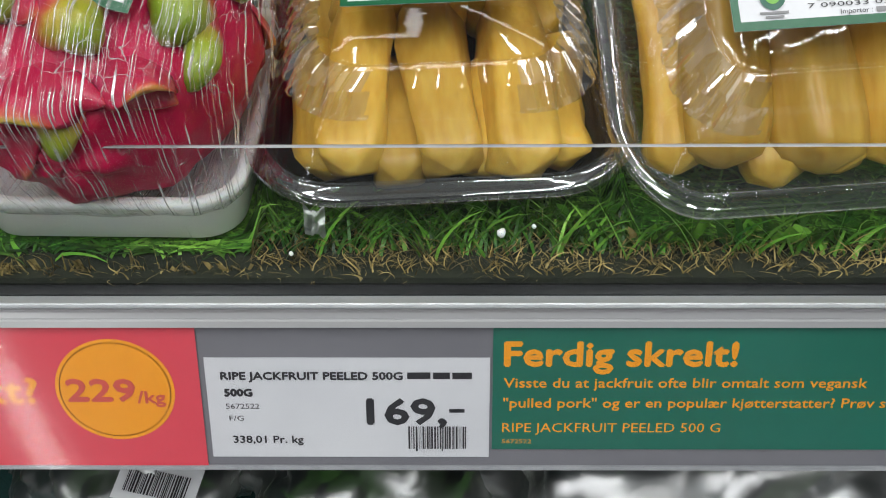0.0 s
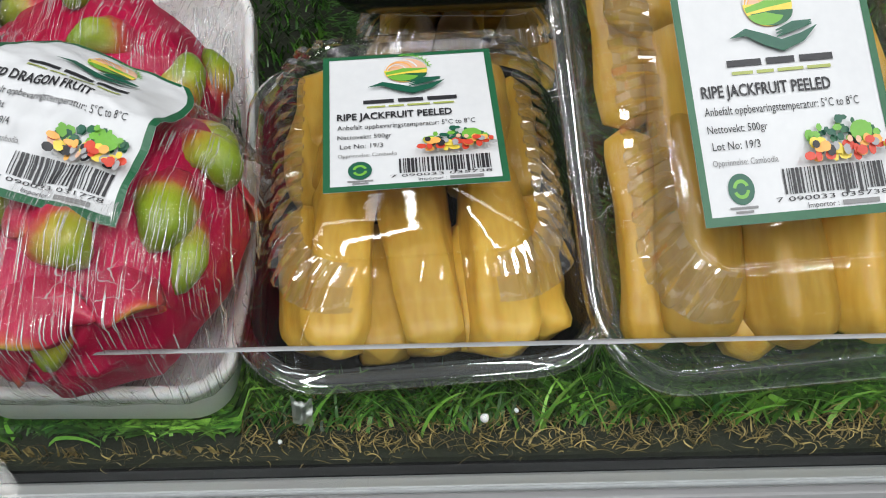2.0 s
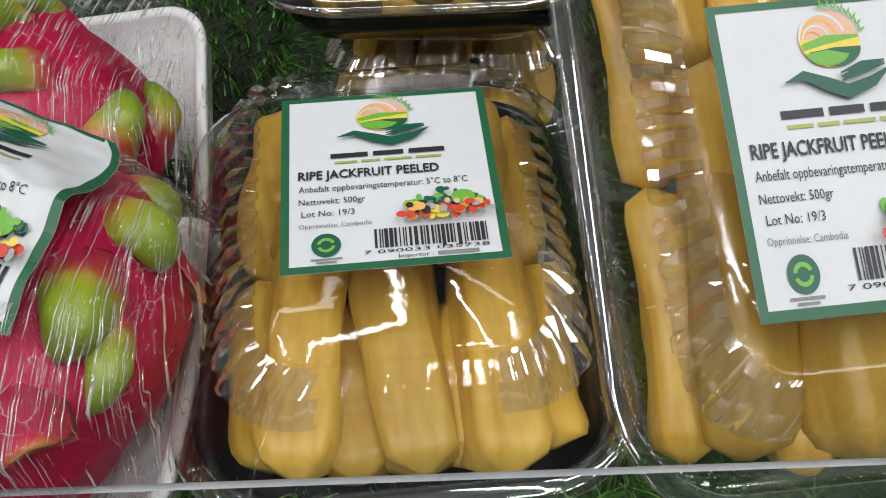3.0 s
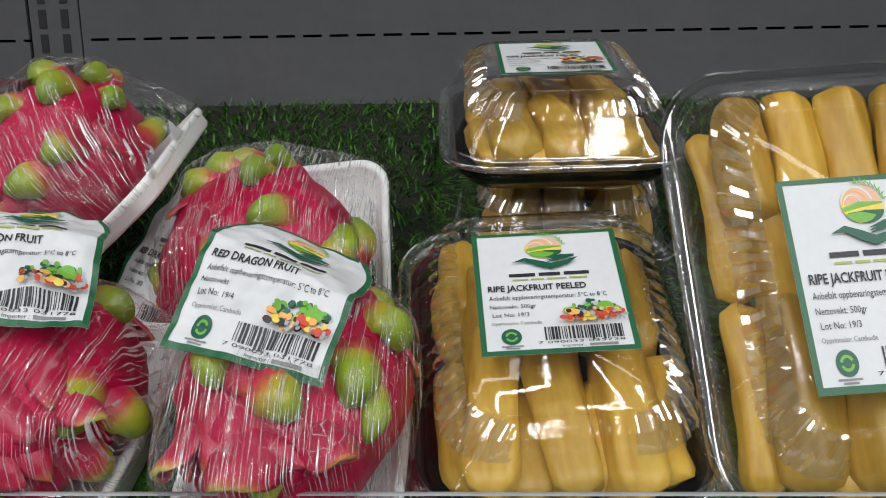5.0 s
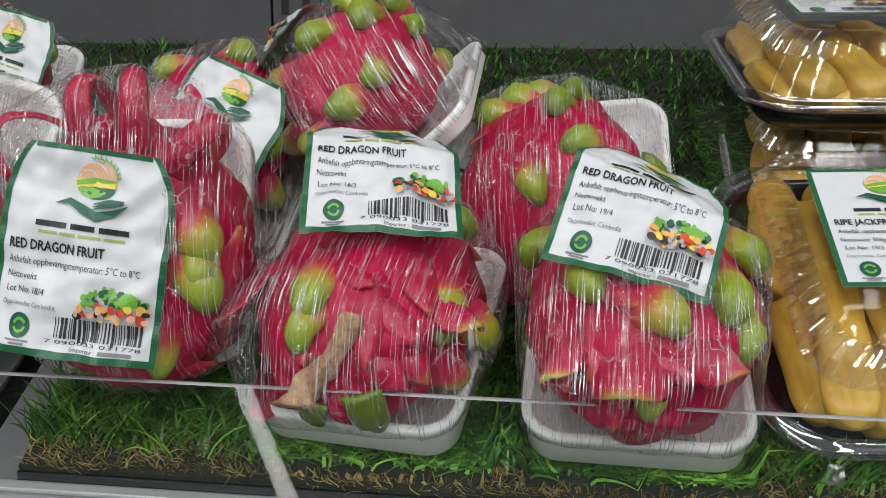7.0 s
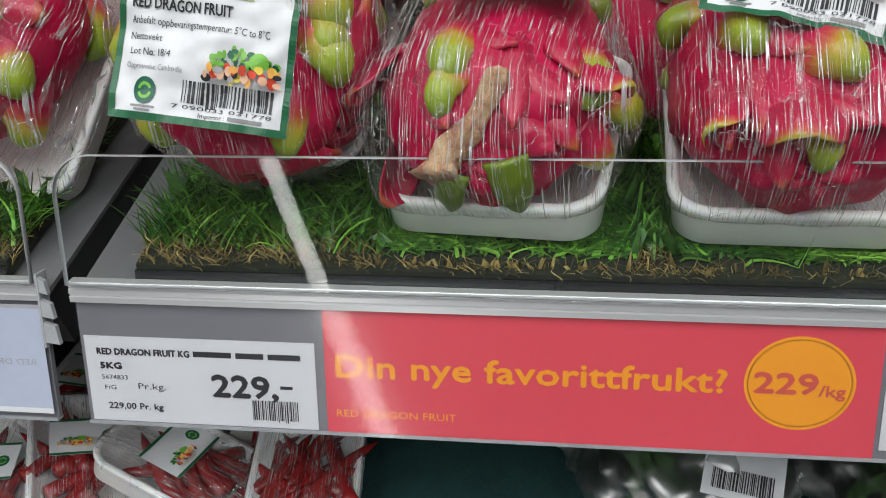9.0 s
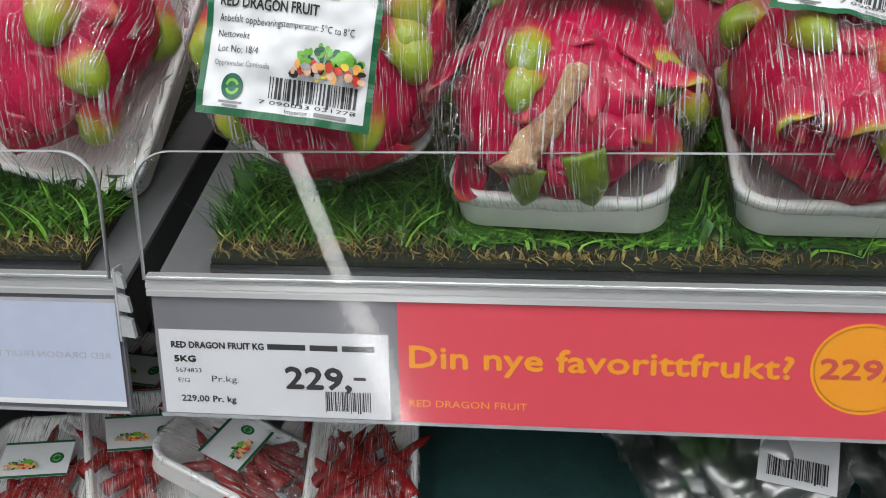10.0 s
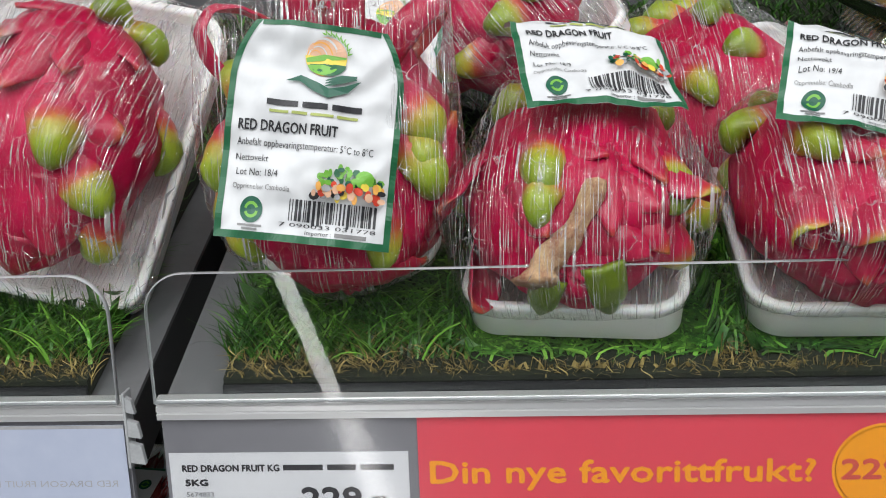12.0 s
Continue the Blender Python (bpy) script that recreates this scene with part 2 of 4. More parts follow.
# blade greens darkened to carry the deep shade between packs; long blades stay bright
M_BLADE = surface("grass_blade", (0.012, 0.070, 0.008), (0.075, 0.20, 0.020), 30, 0.42, vary="island")
M_LONGBLADE = surface("long_grass_blade", (0.07, 0.25, 0.02), (0.22, 0.42, 0.06), 30, 0.35, vary="island")
M_THATCH = surface("grass_thatch", (0.20, 0.14, 0.04), (0.44, 0.33, 0.12), 30, 0.6, vary="island")
M_MAT = surface("mat_backing", (0.006, 0.009, 0.004), (0.018, 0.022, 0.009), 120, 0.85, 0, 0.5, 500)
M_ACRYLIC = clear_sheet("clear_acrylic", (0.97, 0.985, 0.98), 0.003, 0.020, [])
M_EDGE = surface("frosted_acrylic_edge", (0.28, 0.29, 0.30), (0.38, 0.39, 0.40), 60, 0.35)
M_COVER = clear_sheet("clear_strip_cover", (0.985, 0.985, 0.99), 0.11, 0.03, [(3, 0.15, (1, 1, 1), 0.01)])
M_LID = clear_sheet("clear_lid_plastic", (0.97, 0.97, 0.965), 0.03, 0.055, [(30, 0.05, (1, 1, 1), 0.003), (140, 0.15, (1, 1, 1), 0.0010)], haze=0.004)
M_FLUTE = clear_sheet("fluted_lid_plastic", (0.95, 0.95, 0.94), 0.05, 0.30, [(120, 0.10, (1, 1, 1), 0.0005)], haze=0.035)
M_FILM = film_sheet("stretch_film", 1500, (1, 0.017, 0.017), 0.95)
M_BAG = clear_sheet("bag_plastic", (0.96, 0.97, 0.97), 0.30, 0.09, [(22, 0.8, (1, 1, 1), 0.01), (80, 0.5, (1, 1, 1), 0.004)], haze=0.28)
M_CEIL = surface("ceiling_paint", (0.30, 0.30, 0.30), (0.36, 0.36, 0.36), 3, 0.8)
M_SHOPWALL = surface("shop_wall_paint", (0.07, 0.07, 0.07), (0.10, 0.10, 0.10), 3, 0.8)
M_FLOOR = surface("floor_tiles_paint", (0.045, 0.0445, 0.044), (0.062, 0.061, 0.060), 5, 0.4)
M_CHILLI = surface("red_chilli_skin", (0.17, 0.010, 0.012), (0.30, 0.02, 0.020), 40, 0.25, vary="object")
M_GREENS = surface("leafy_greens", (0.02, 0.07, 0.012), (0.06, 0.16, 0.03), 30, 0.5, vary="island")
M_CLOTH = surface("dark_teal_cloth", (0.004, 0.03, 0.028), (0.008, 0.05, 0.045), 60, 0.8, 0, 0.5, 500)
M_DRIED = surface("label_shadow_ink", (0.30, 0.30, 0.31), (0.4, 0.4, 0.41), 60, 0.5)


# ---- mesh helpers ----
def mesh_of(name, verts, faces, mats, smooth=False, idx=None, uvs=None):
    me = bpy.data.meshes.new(name)
    me.from_pydata([tuple(v) for v in verts], [], [tuple(f) for f in faces])
    for m in mats:
        me.materials.append(m)
    if idx:
        me.polygons.foreach_set("material_index", idx)
    if smooth:
        me.polygons.foreach_set("use_smooth", [True] * len(me.polygons))
    if uvs is not None:
        layer = me.uv_layers.new(name="UVMap")
        loop_v = np.empty(len(me.loops), dtype=np.int32)
        me.loops.foreach_get("vertex_index", loop_v)
        layer.data.foreach_set("uv", np.array(uvs, dtype=np.float32)[loop_v].ravel())
    me.update()
    return me


def child(name, me, parent=None, label=""):
    ob = new(name, me)
    if parent is not None:
        ob.parent = parent
    if label:
        ob["label"] = label
    return ob


def part(name, bm, material, parent, label="", smooth=False):
    me = bpy.data.meshes.new(name)
    bm.to_mesh(me)
    bm.free()
    me.materials.append(material)
    if smooth:
        me.polygons.foreach_set("use_smooth", [True] * len(me.polygons))
    return child(name, me, parent, label)


def anchor(name, m, label, category, group="", kind=""):
    ob = new(name)
    ob.empty_display_size = 0.02
    ob.matrix_world = m
    return tagged(ob, label, category, group, kind)


def box(x0, x1, y0, y1, z0, z1, bevel=0.0):
    bm = bmesh.new()
    bmesh.ops.create_cube(bm, size=1)
    for v in bm.verts:
        v.co = Vector(((x0 + x1) / 2 + v.co.x * (x1 - x0), (y0 + y1) / 2 + v.co.y * (y1 - y0), (z0 + z1) / 2 + v.co.z * (z1 - z0)))
    if bevel:
        bmesh.ops.bevel(bm, geom=bm.edges[:], offset=bevel, segments=2, affect="EDGES", profile=0.5)
    return bm


def prism(outline, axis, a, b):
    """A closed outline (2D) drawn out along an axis from a to b."""
    bm = bmesh.new()
    put = {"x": lambda p, c: (c, p[0], p[1]), "y": lambda p, c: (p[0], c, p[1]), "z": lambda p, c: (p[0], p[1], c)}[axis]
    lo = [bm.verts.new(put(p, a)) for p in outline]
    hi = [bm.verts.new(put(p, b)) for p in outline]
    n = len(outline)
    for i in range(n):
        bm.faces.new((lo[i], lo[(i + 1) % n], hi[(i + 1) % n], hi[i]))
    bm.faces.new(lo[::-1])
    bm.faces.new(hi)
    bmesh.ops.recalc_face_normals(bm, faces=bm.faces[:])
    return bm


def rounded(w, l, r, n=8):
    """A rounded rectangle about the origin, counter-clockwise."""
    pts = []
    for cx, cy, a0 in ((w / 2 - r, l / 2 - r, 0), (-w / 2 + r, l / 2 - r, 90), (-w / 2 + r, -l / 2 + r, 180), (w / 2 - r, -l / 2 + r, 270)):
        for i in range(n + 1):
            a = radians(a0 + 90 * i / n)
            pts.append((cx + r * math.cos(a), cy + r * math.sin(a)))
    return pts


def resample(pts, n):
    p = np.array(pts + [pts[0]])
    d = np.concatenate([[0], np.cumsum(np.linalg.norm(np.diff(p, axis=0), axis=1))])
    s = np.linspace(0, d[-1], n, endpoint=False)
    return np.stack([np.interp(s, d, p[:, 0]), np.interp(s, d, p[:, 1])], 1), s, d[-1]


def loft(rings, cap0=True, cap1=True):
    """Faces between equal rings of points, closed round."""
    n = len(rings[0])
    verts = [p for r in rings for p in r]
    faces = []
    for i in range(len(rings) - 1):
        for j in range(n):
            k = (j + 1) % n
            faces.append((i * n + j, i * n + k, (i + 1) * n + k, (i + 1) * n + j))
    if cap0:
        faces.append(tuple(range(n - 1, -1, -1)))
    if cap1:
        faces.append(tuple((len(rings) - 1) * n + j for j in range(n)))
    return verts, faces


# ---- flat print: pieces in label coordinates (metres), later laid on a sheet ----
TEXTS = {}


def text_shape(body):
    if body not in TEXTS:
        cu = bpy.data.curves.new("text", "FONT")
        cu.body, cu.resolution_u = body, 2
        ob = new("text", cu)
        me = bpy.data.meshes.new_from_object(ob.evaluated_get(bpy.context.evaluated_depsgraph_get()))
        v = np.array([tuple(p.co)[:2] for p in me.vertices])
        f = [tuple(p.vertices) for p in me.polygons]
        bpy.data.objects.remove(ob)
        bpy.data.meshes.remove(me)
        bpy.data.curves.remove(cu)
        TEXTS[body] = (v, f)
    return TEXTS[body]


def words(name, body, x, z, width, height, m, bold=0.0):
    """Words with the lower left corner of their letters at x, z; height is a capital's."""
    v, f = text_shape(body)
    lo, hi = v.min(0), v.max(0)
    q = np.empty_like(v)
    q[:, 0] = x + (v[:, 0] - lo[0]) * width / max(hi[0] - lo[0], 1e-6)
    q[:, 1] = z + v[:, 1] * height / 0.72
    verts = list(map(tuple, q))
    pieces = [(verts, f, m)]
    if bold:
        pieces += [([(a + dx, b + dz) for a, b in verts], f, m) for dx, dz in ((bold, 0), (-bold, 0), (0, bold), (0, -bold))]
    return (name, pieces)


def rect(x0, x1, z0, z1, nx=1, nz=1):
    verts = [(x0 + (x1 - x0) * i / nx, z0 + (z1 - z0) * j / nz) for j in range(nz + 1) for i in range(nx + 1)]
    faces = [(j * (nx + 1) + i, j * (nx + 1) + i + 1, (j + 1) * (nx + 1) + i + 1, (j + 1) * (nx + 1) + i) for j in range(nz) for i in range(nx)]
    return verts, faces


def disc(cx, cz, rx, rz, n=28, a0=0, a1=360, inner=0.0):
    full = a1 - a0 >= 360
    k = n if full else n + 1
    out = [(cx + rx * math.cos(radians(a0 + (a1 - a0) * i / n)), cz + rz * math.sin(radians(a0 + (a1 - a0) * i / n))) for i in range(k)]
    mid = [(cx + (x - cx) * max(inner, 0.5), cz + (z - cz) * max(inner, 0.5)) for x, z in out]
    verts, faces = out + mid, []
    for i in range(n):
        j = (i + 1) % k
        faces.append((i, j, k + j, k + i))
    if not inner:
        verts.append((cx, cz))
        faces += [(k + i, k + (i + 1) % k, 2 * k) for i in range(n)]
    return verts, faces


def blade_shape(points, widths):
    """A leaf-like band along points."""
    verts, faces = [], []
    for i, (p, w) in enumerate(zip(points, widths)):
        a, b = points[max(i - 1, 0)], points[min(i + 1, len(points) - 1)]
        dx, dz = b[0] - a[0], b[1] - a[1]
        s = math.hypot(dx, dz) or 1
        verts += [(p[0] - dz / s * w, p[1] + dx / s * w), (p[0] + dz / s * w, p[1] - dx / s * w)]
    for i in range(len(points) - 1):
        faces.append((2 * i, 2 * i + 1, 2 * i + 3, 2 * i + 2))
    return verts, faces


def lay(name, pieces, sheet, lift, parent, label=""):
    """Flat pieces laid on a sheet: sheet(u, v, lift) gives the place."""
    verts, faces, idx, mats = [], [], [], []
    for n, (v, f, m) in enumerate(pieces):
        if m not in mats:
            mats.append(m)
        base = len(verts)
        verts += [sheet(a, b, lift + 0.00006 * n) for a, b in v]
        faces += [tuple(i + base for i in face) for face in f]
        idx += [mats.index(m)] * len(f)
    ob = child(name, mesh_of(name, verts, faces, mats, False, idx), parent, label)
    if len(pieces) > 20 or name in ("barcode", "storage_line", "brand_bar", "slogan_bar", "mark_caption"):
        tagged(ob, kind="stuff")
    return ob


def barcode(x0, x1, z0, z1, seed):
    rnd = random.Random(seed)
    verts, faces, x = [], [], x0
    unit = (x1 - x0) / 95
    while x < x1 - unit * 3:
        w = unit * rnd.choice((1, 1, 2, 3))
        v, f = rect(x, x + w, z0 - (0.0012 if rnd.random() < 0.12 else 0), z1, 1, 3)
        faces += [tuple(i + len(verts) for i in q) for q in f]
        verts += v
        x += w + unit * rnd.choice((1, 1, 2, 2))
    return ("barcode", [(verts, faces, M_INK)])


def recycling_mark(cx, cz, r):
    v, f = disc(cx, cz, r, r, 24)
    pieces = [(v, f, M_HAND)]
    pieces.append((*disc(cx, cz, r * 0.62, r * 0.62, 16, 20, 170, 0.62), M_LEAF))
    pieces.append((*disc(cx, cz, r * 0.62, r * 0.62, 16, 200, 350, 0.62), M_LEAF))
    return ("green_round_mark", pieces)


def vegetables(x0, z0, w, h, seed):
    rnd = random.Random(seed)
    pieces = []
    for _ in range(44):
        a = rnd.random()
        pieces.append((*disc(x0 + w * (0.10 + 0.82 * a), z0 + h * (0.42 + 0.55 * rnd.random() * (1 - 1.1 * abs(a - 0.5))), w * rnd.uniform(0.02, 0.06), h * rnd.uniform(0.06, 0.13), 6), rnd.choice((M_LEAF, M_LEAF, M_HAND, M_BORDER))))
    pieces.append((*disc(x0 + w * 0.70, z0 + h * 0.60, w * 0.13, h * 0.24, 14), M_LEAF))
    for i in range(40):
        pieces.append((*disc(x0 + w * (0.03 + 0.94 * rnd.random()), z0 + h * (0.06 + 0.36 * rnd.random()), w * rnd.uniform(0.03, 0.075), h * rnd.uniform(0.07, 0.14), 8), rnd.choice((M_TOM, M_TOM, M_SUN, M_YEL, M_PEACH, M_DRIED, M_INK))))
    return ("vegetable_picture", pieces)


def emblem(cx, cz, s):
    """A sunrise over fields above a cupped hand."""
    e = [(*disc(cx, cz, 0.0108 * s, 0.0088 * s, 30), M_PEACH)]
    for k in range(4):
        e.append((*disc(cx - 0.002 * s - 0.0012 * k * s, cz - 0.001 * s, (0.0088 - 0.0018 * k) * s, (0.0094 - 0.0019 * k) * s, 20, 20, 178, 0.90), M_SUN if k % 2 else M_PAPER))
    e.append((*disc(cx, cz + 0.0001 * s, 0.0108 * s, 0.0088 * s, 28, 180, 360), M_YEL))
    e.append((*blade_shape([(cx - 0.010 * s, cz - 0.0022 * s), (cx - 0.001 * s, cz - 0.0002 * s), (cx + 0.0105 * s, cz + 0.0002 * s)], [0.0010 * s, 0.0014 * s, 0.0004 * s]), M_LEAF))
    e.append((*disc(cx + 0.0012 * s, cz - 0.0028 * s, 0.0094 * s, 0.0058 * s, 24, 190, 358), M_BORDER))
    e.append((*disc(cx - 0.0014 * s, cz - 0.0034 * s, 0.0080 * s, 0.0048 * s, 24, 190, 340), M_LEAF))
    for i in range(8):
        a = radians(10 + 12 * i)
        bx, bz = cx + 0.0112 * s * math.cos(a), cz + 0.0092 * s * math.sin(a)
        for turn in (0.2, 1.2):
            e.append((*blade_shape([(bx, bz), (bx + 0.0013 * s * math.cos(a + turn), bz + 0.0013 * s * math.sin(a + turn)), (bx + 0.0026 * s * math.cos(a + turn), bz + 0.0026 * s * math.sin(a + turn))], [0.0001, 0.0004 * s, 0.0001]), M_LEAF))
    hz = cz - 0.0135 * s
    e.append((*blade_shape([(cx - 0.019 * s, hz + 0.0010 * s), (cx - 0.012 * s, hz + 0.0028 * s), (cx - 0.004 * s, hz - 0.0005 * s), (cx + 0.003 * s, hz - 0.003 * s), (cx + 0.012 * s, hz - 0.0005 * s), (cx + 0.019 * s, hz + 0.0035 * s)], [0.0001, 0.0014 * s, 0.0022 * s, 0.0022 * s, 0.0016 * s, 0.0001]), M_HAND))
    for i in range(3):
        e.append((*blade_shape([(cx + 0.001 * s, hz + 0.0002 * s + 0.0012 * s * i), (cx + 0.009 * s, hz + 0.0028 * s + 0.0009 * s * i), (cx + 0.017 * s, hz + 0.0042 * s + 0.0006 * s * i)], [0.0002, 0.0010 * s, 0.0002]), M_HAND))
    return ("emblem", e)


LW, LH = 0.080, 0.086


def pack_label(parent, sheet, title, lot, digits, cut, note=""):
    """Printed pack label: paper with a green border, emblem, words, picture and bar code. Origin at the lower middle."""
    inset, top_in = 0.0030, (0.010 if cut else 0.0)
    tall = 1.17 if cut else 1.0
    flat_sheet = sheet

    def sheet(u, v, lift):
        return flat_sheet(u, v * tall, lift)


    def half(v):
        q = max(0.0, (v / LH - 0.72) / 0.28) if cut else 0.0
        return LW / 2 - top_in * q * q

    nx, nz = 44, 48
    paper_v = [sheet(-half(LH * j / nz) + 2 * half(LH * j / nz) * i / nx, LH * j / nz, 0.0) for j in range(nz + 1) for i in range(nx + 1)]
    _, paper_f = rect(0, 1, 0, 1, nx, nz)
    paper = child("label", mesh_of("label", paper_v, paper_f, [M_PAPER], True), parent, "white paper label with a green border" + note)
    edge, faces = [], []
    for side in (-1, 1):
        base = len(edge)
        for j in range(nz + 1):
            v = LH * j / nz
            edge += [(side * half(v), v), (side * (half(v) - inset), v)]
        faces += [(base + 2 * j, base + 2 * j + 1, base + 2 * j + 3, base + 2 * j + 2) for j in range(nz)]
    for v0, v1 in ((0, inset), (LH - inset * 0.7, LH)):
        v, f = rect(-half(v1) + inset, half(v1) - inset, v0, v1, nx, 1)
        faces += [tuple(i + len(edge) for i in q) for q in f]
        edge += v
    lay("border", [(edge, faces, M_BORDER)], sheet, 0.0003, paper)
    x0 = -LW / 2 + 0.0065
    items = [
        emblem(-0.001 if not cut else 0.003, 0.0738 if not cut else 0.0735, 0.94 if not cut else 0.88),
        ("brand_bar", [(*rect(a, b, 0.0526, 0.0549, 5, 1), M_INK) for a, b in ((-0.0215, -0.0075), (-0.0055, 0.0060), (0.0080, 0.0215))]),
        ("slogan_bar", [(*rect(a, b, 0.0498, 0.0509, 4, 1), M_OLIVE) for a, b in ((-0.020, -0.0115), (-0.0100, -0.0030), (-0.0015, 0.0090), (0.0105, 0.020))]),
        words("title", title, x0, 0.0425, 0.052 if "JACK" in title else 0.045, 0.0042, M_INK, 0.00012),
        words("storage_line", "Anbefalt oppbevaringstemperatur: 5°C to 8°C", x0, 0.0365, 0.062, 0.0030, M_INK),
        words("weight_line", "Nettovekt: 500gr" if "JACK" in title else "Nettovekt", x0, 0.0305, 0.024 if "JACK" in title else 0.015, 0.0028, M_INK),
        words("lot_line", "Lot No: " + lot, x0 + 0.001, 0.0248, 0.019, 0.0028, M_INK),
        words("origin_line", "Opprinnelse: Cambodia", x0, 0.0195, 0.026, 0.0022, M_GREYINK),
        recycling_mark(-0.024, 0.0115, 0.0052),
        ("mark_caption", [(*rect(-0.0295, -0.0185, 0.0050, 0.0058, 4, 1), M_GREYINK), (*rect(-0.0275, -0.0205, 0.0036, 0.0044, 4, 1), M_GREYINK)]),
        vegetables(0.0020, 0.0178, 0.034, 0.0150, lot + digits),
        barcode(-0.0070, 0.0345, 0.0085, 0.0170, digits),
        words("digits", digits, -0.0110, 0.0062, 0.044, 0.0016, M_INK),
        words("importer_line", "Importor :", 0.0010, 0.0036, 0.012, 0.0018, M_INK),
        ("importer_bar", [(*rect(0.0145, 0.0290, 0.0036, 0.0052, 5, 1), M_GREYINK)]),
    ]
    for name, pieces in items:
        lay(name, pieces, sheet, 0.00050, paper)
    return paper


# ---- structure: shop round the cabinet ----
SLOPE = math.tan(radians(22))


def deck_z(y):
    return 1.000 + SLOPE * (y - 0.356)


def structure(name, bm, m, label, category="structure"):
    ob = part(name, bm, m, None)
    return tagged(ob, label, category, kind="structure")


structure("floor", box(-4, 4, -9, 2, -0.1, 0), M_FLOOR, "dark grey shop floor in front of the cabinet", "floor")
structure("ceiling", box(-4, 4, -9, 2, 3.2, 3.3), M_CEIL, "grey shop ceiling over the aisle", "ceiling")
structure("wall_south", box(-4, 4, -9.1, -9, 0, 3.2), M_SHOPWALL, "plain grey shop wall behind the aisle", "wall")
structure("wall_west", box(-4.1, -4, -9, 2, 0, 3.2), M_SHOPWALL, "plain grey shop wall at the aisle's end", "wall")
structure("wall_east", box(4, 4.1, -9, 2, 0, 3.2), M_SHOPWALL, "plain grey shop wall at the aisle's end", "wall")
structure("wall_north", box(-4, 4, 2.0, 2.1, 0, 3.2), M_SHOPWALL, "plain grey shop wall behind the cabinet", "wall")

# back of the cabinet: grey sheet with a row of punched slots, and the slotted upright
wall = part("wall_back", box(-1.2, 1.2, 0.862, 0.868, 0.4, 2.05), M_DARK, None)
tagged(wall, "grey metal cabinet back with a row of punched slots", "wall", kind="structure")
for x0, x1 in ((-1.2, -0.462), (-0.411, 1.2)):
    part("panel", box(x0, x1, 0.845, 0.850, 0.4, 1.2652), M_WALL, wall)
    part("panel", box(x0, x1, 0.845, 0.850, 1.2676, 2.05), M_WALL, wall)
    bm = bmesh.new()
    k = 0
    while x0 + k * 0.025 < x1:
        a = x0 + k * 0.025
        tmp = box(a, min(a + 0.0075, x1), 0.845, 0.850, 1.2652, 1.2676)
        me = bpy.data.meshes.new("bridge")
        tmp.to_mesh(me)
        tmp.free()
        bm.from_mesh(me)
        bpy.data.meshes.remove(me)
        k += 1
    part("slot_bridges", bm, M_WALL, wall)
post = part("slotted_upright", box(-0.460, -0.413, 0.8465, 0.853, 0.4, 2.05, 0.001), M_WALL, wall, "grey upright with two columns of slots")
for k in range(10):
    for sx in (-0.4475, -0.4265):
        part("slot", box(sx - 0.0035, sx + 0.0035, 0.8455, 0.8475, 1.12 + 0.0225 * k, 1.12 + 0.0225 * k + 0.017), M_DARK, post)

canopy = anchor("canopy", Matrix(), "grey canopy over the open chilled cabinet", "canopy", kind="structure")
part("hood", box(-1.2, 1.2, 0.20, 0.86, 2.05, 2.12), M_WALL, canopy)
# unseen sides, made white to give the lids' flutes something bright to reflect
part("side_reflector", box(-1.24, -1.2, 0.10, 0.868, 0.0, 2.12), M_FOAM, canopy)
part("side_reflector", box(1.2, 1.24, 0.10, 0.868, 0.0, 2.12), M_FOAM, canopy)
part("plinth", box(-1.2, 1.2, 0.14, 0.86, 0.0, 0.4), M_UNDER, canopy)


# ---- shelves ----
def shelf(x0, x1, label):
    s = anchor("display_shelf", Matrix(), label, "shelf", "sloping produce shelves")
    z0, z1 = deck_z(0.356), deck_z(0.842)
    part("deck", prism([(0.356, z0 - 0.006), (0.842, z1 - 0.006), (0.842, z1 - 0.009), (0.356, z0 - 0.009)], "x", x0, x1), M_DECK, s, "grey painted metal deck")
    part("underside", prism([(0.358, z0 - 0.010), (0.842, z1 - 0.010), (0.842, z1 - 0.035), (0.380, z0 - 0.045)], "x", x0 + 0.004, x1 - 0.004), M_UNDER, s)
    rail = [(0.3475, 0.9905), (0.3470, 0.9935), (0.3482, 0.9942), (0.3470, 0.9950), (0.3470, 0.9975), (0.3482, 0.9982), (0.3472, 0.9990), (0.3480, 1.0012), (0.3530, 1.0020), (0.3560, 1.0010), (0.3560, 0.9905)]
    part("price_rail", prism(rail, "x", x0, x1), M_RAIL, s, "brushed aluminium price rail")
    part("strip_back", box(x0 + 0.001, x1 - 0.001, 0.3508, 0.3540, 0.9235, 0.9903), M_STRIP, s, "grey plastic ticket strip")
    part("lower_lip", prism([(0.3488, 0.9222), (0.3488, 0.9240), (0.3494, 0.9240), (0.3494, 0.9234), (0.3545, 0.9234), (0.3545, 0.9222)], "x", x0 + 0.001, x1 - 0.001), M_EDGE, s)
    part("strip_cover", box(x0 + 0.001, x1 - 0.001, 0.34845, 0.34865, 0.9225, 0.9904), M_COVER, s, "clear glossy ticket cover")
    return s


shelf(-0.496, 0.700, "sloping grey produce shelf with an aluminium ticket rail")
shelf(-1.190, -0.512, "neighbouring sloping produce shelf with an aluminium ticket rail")


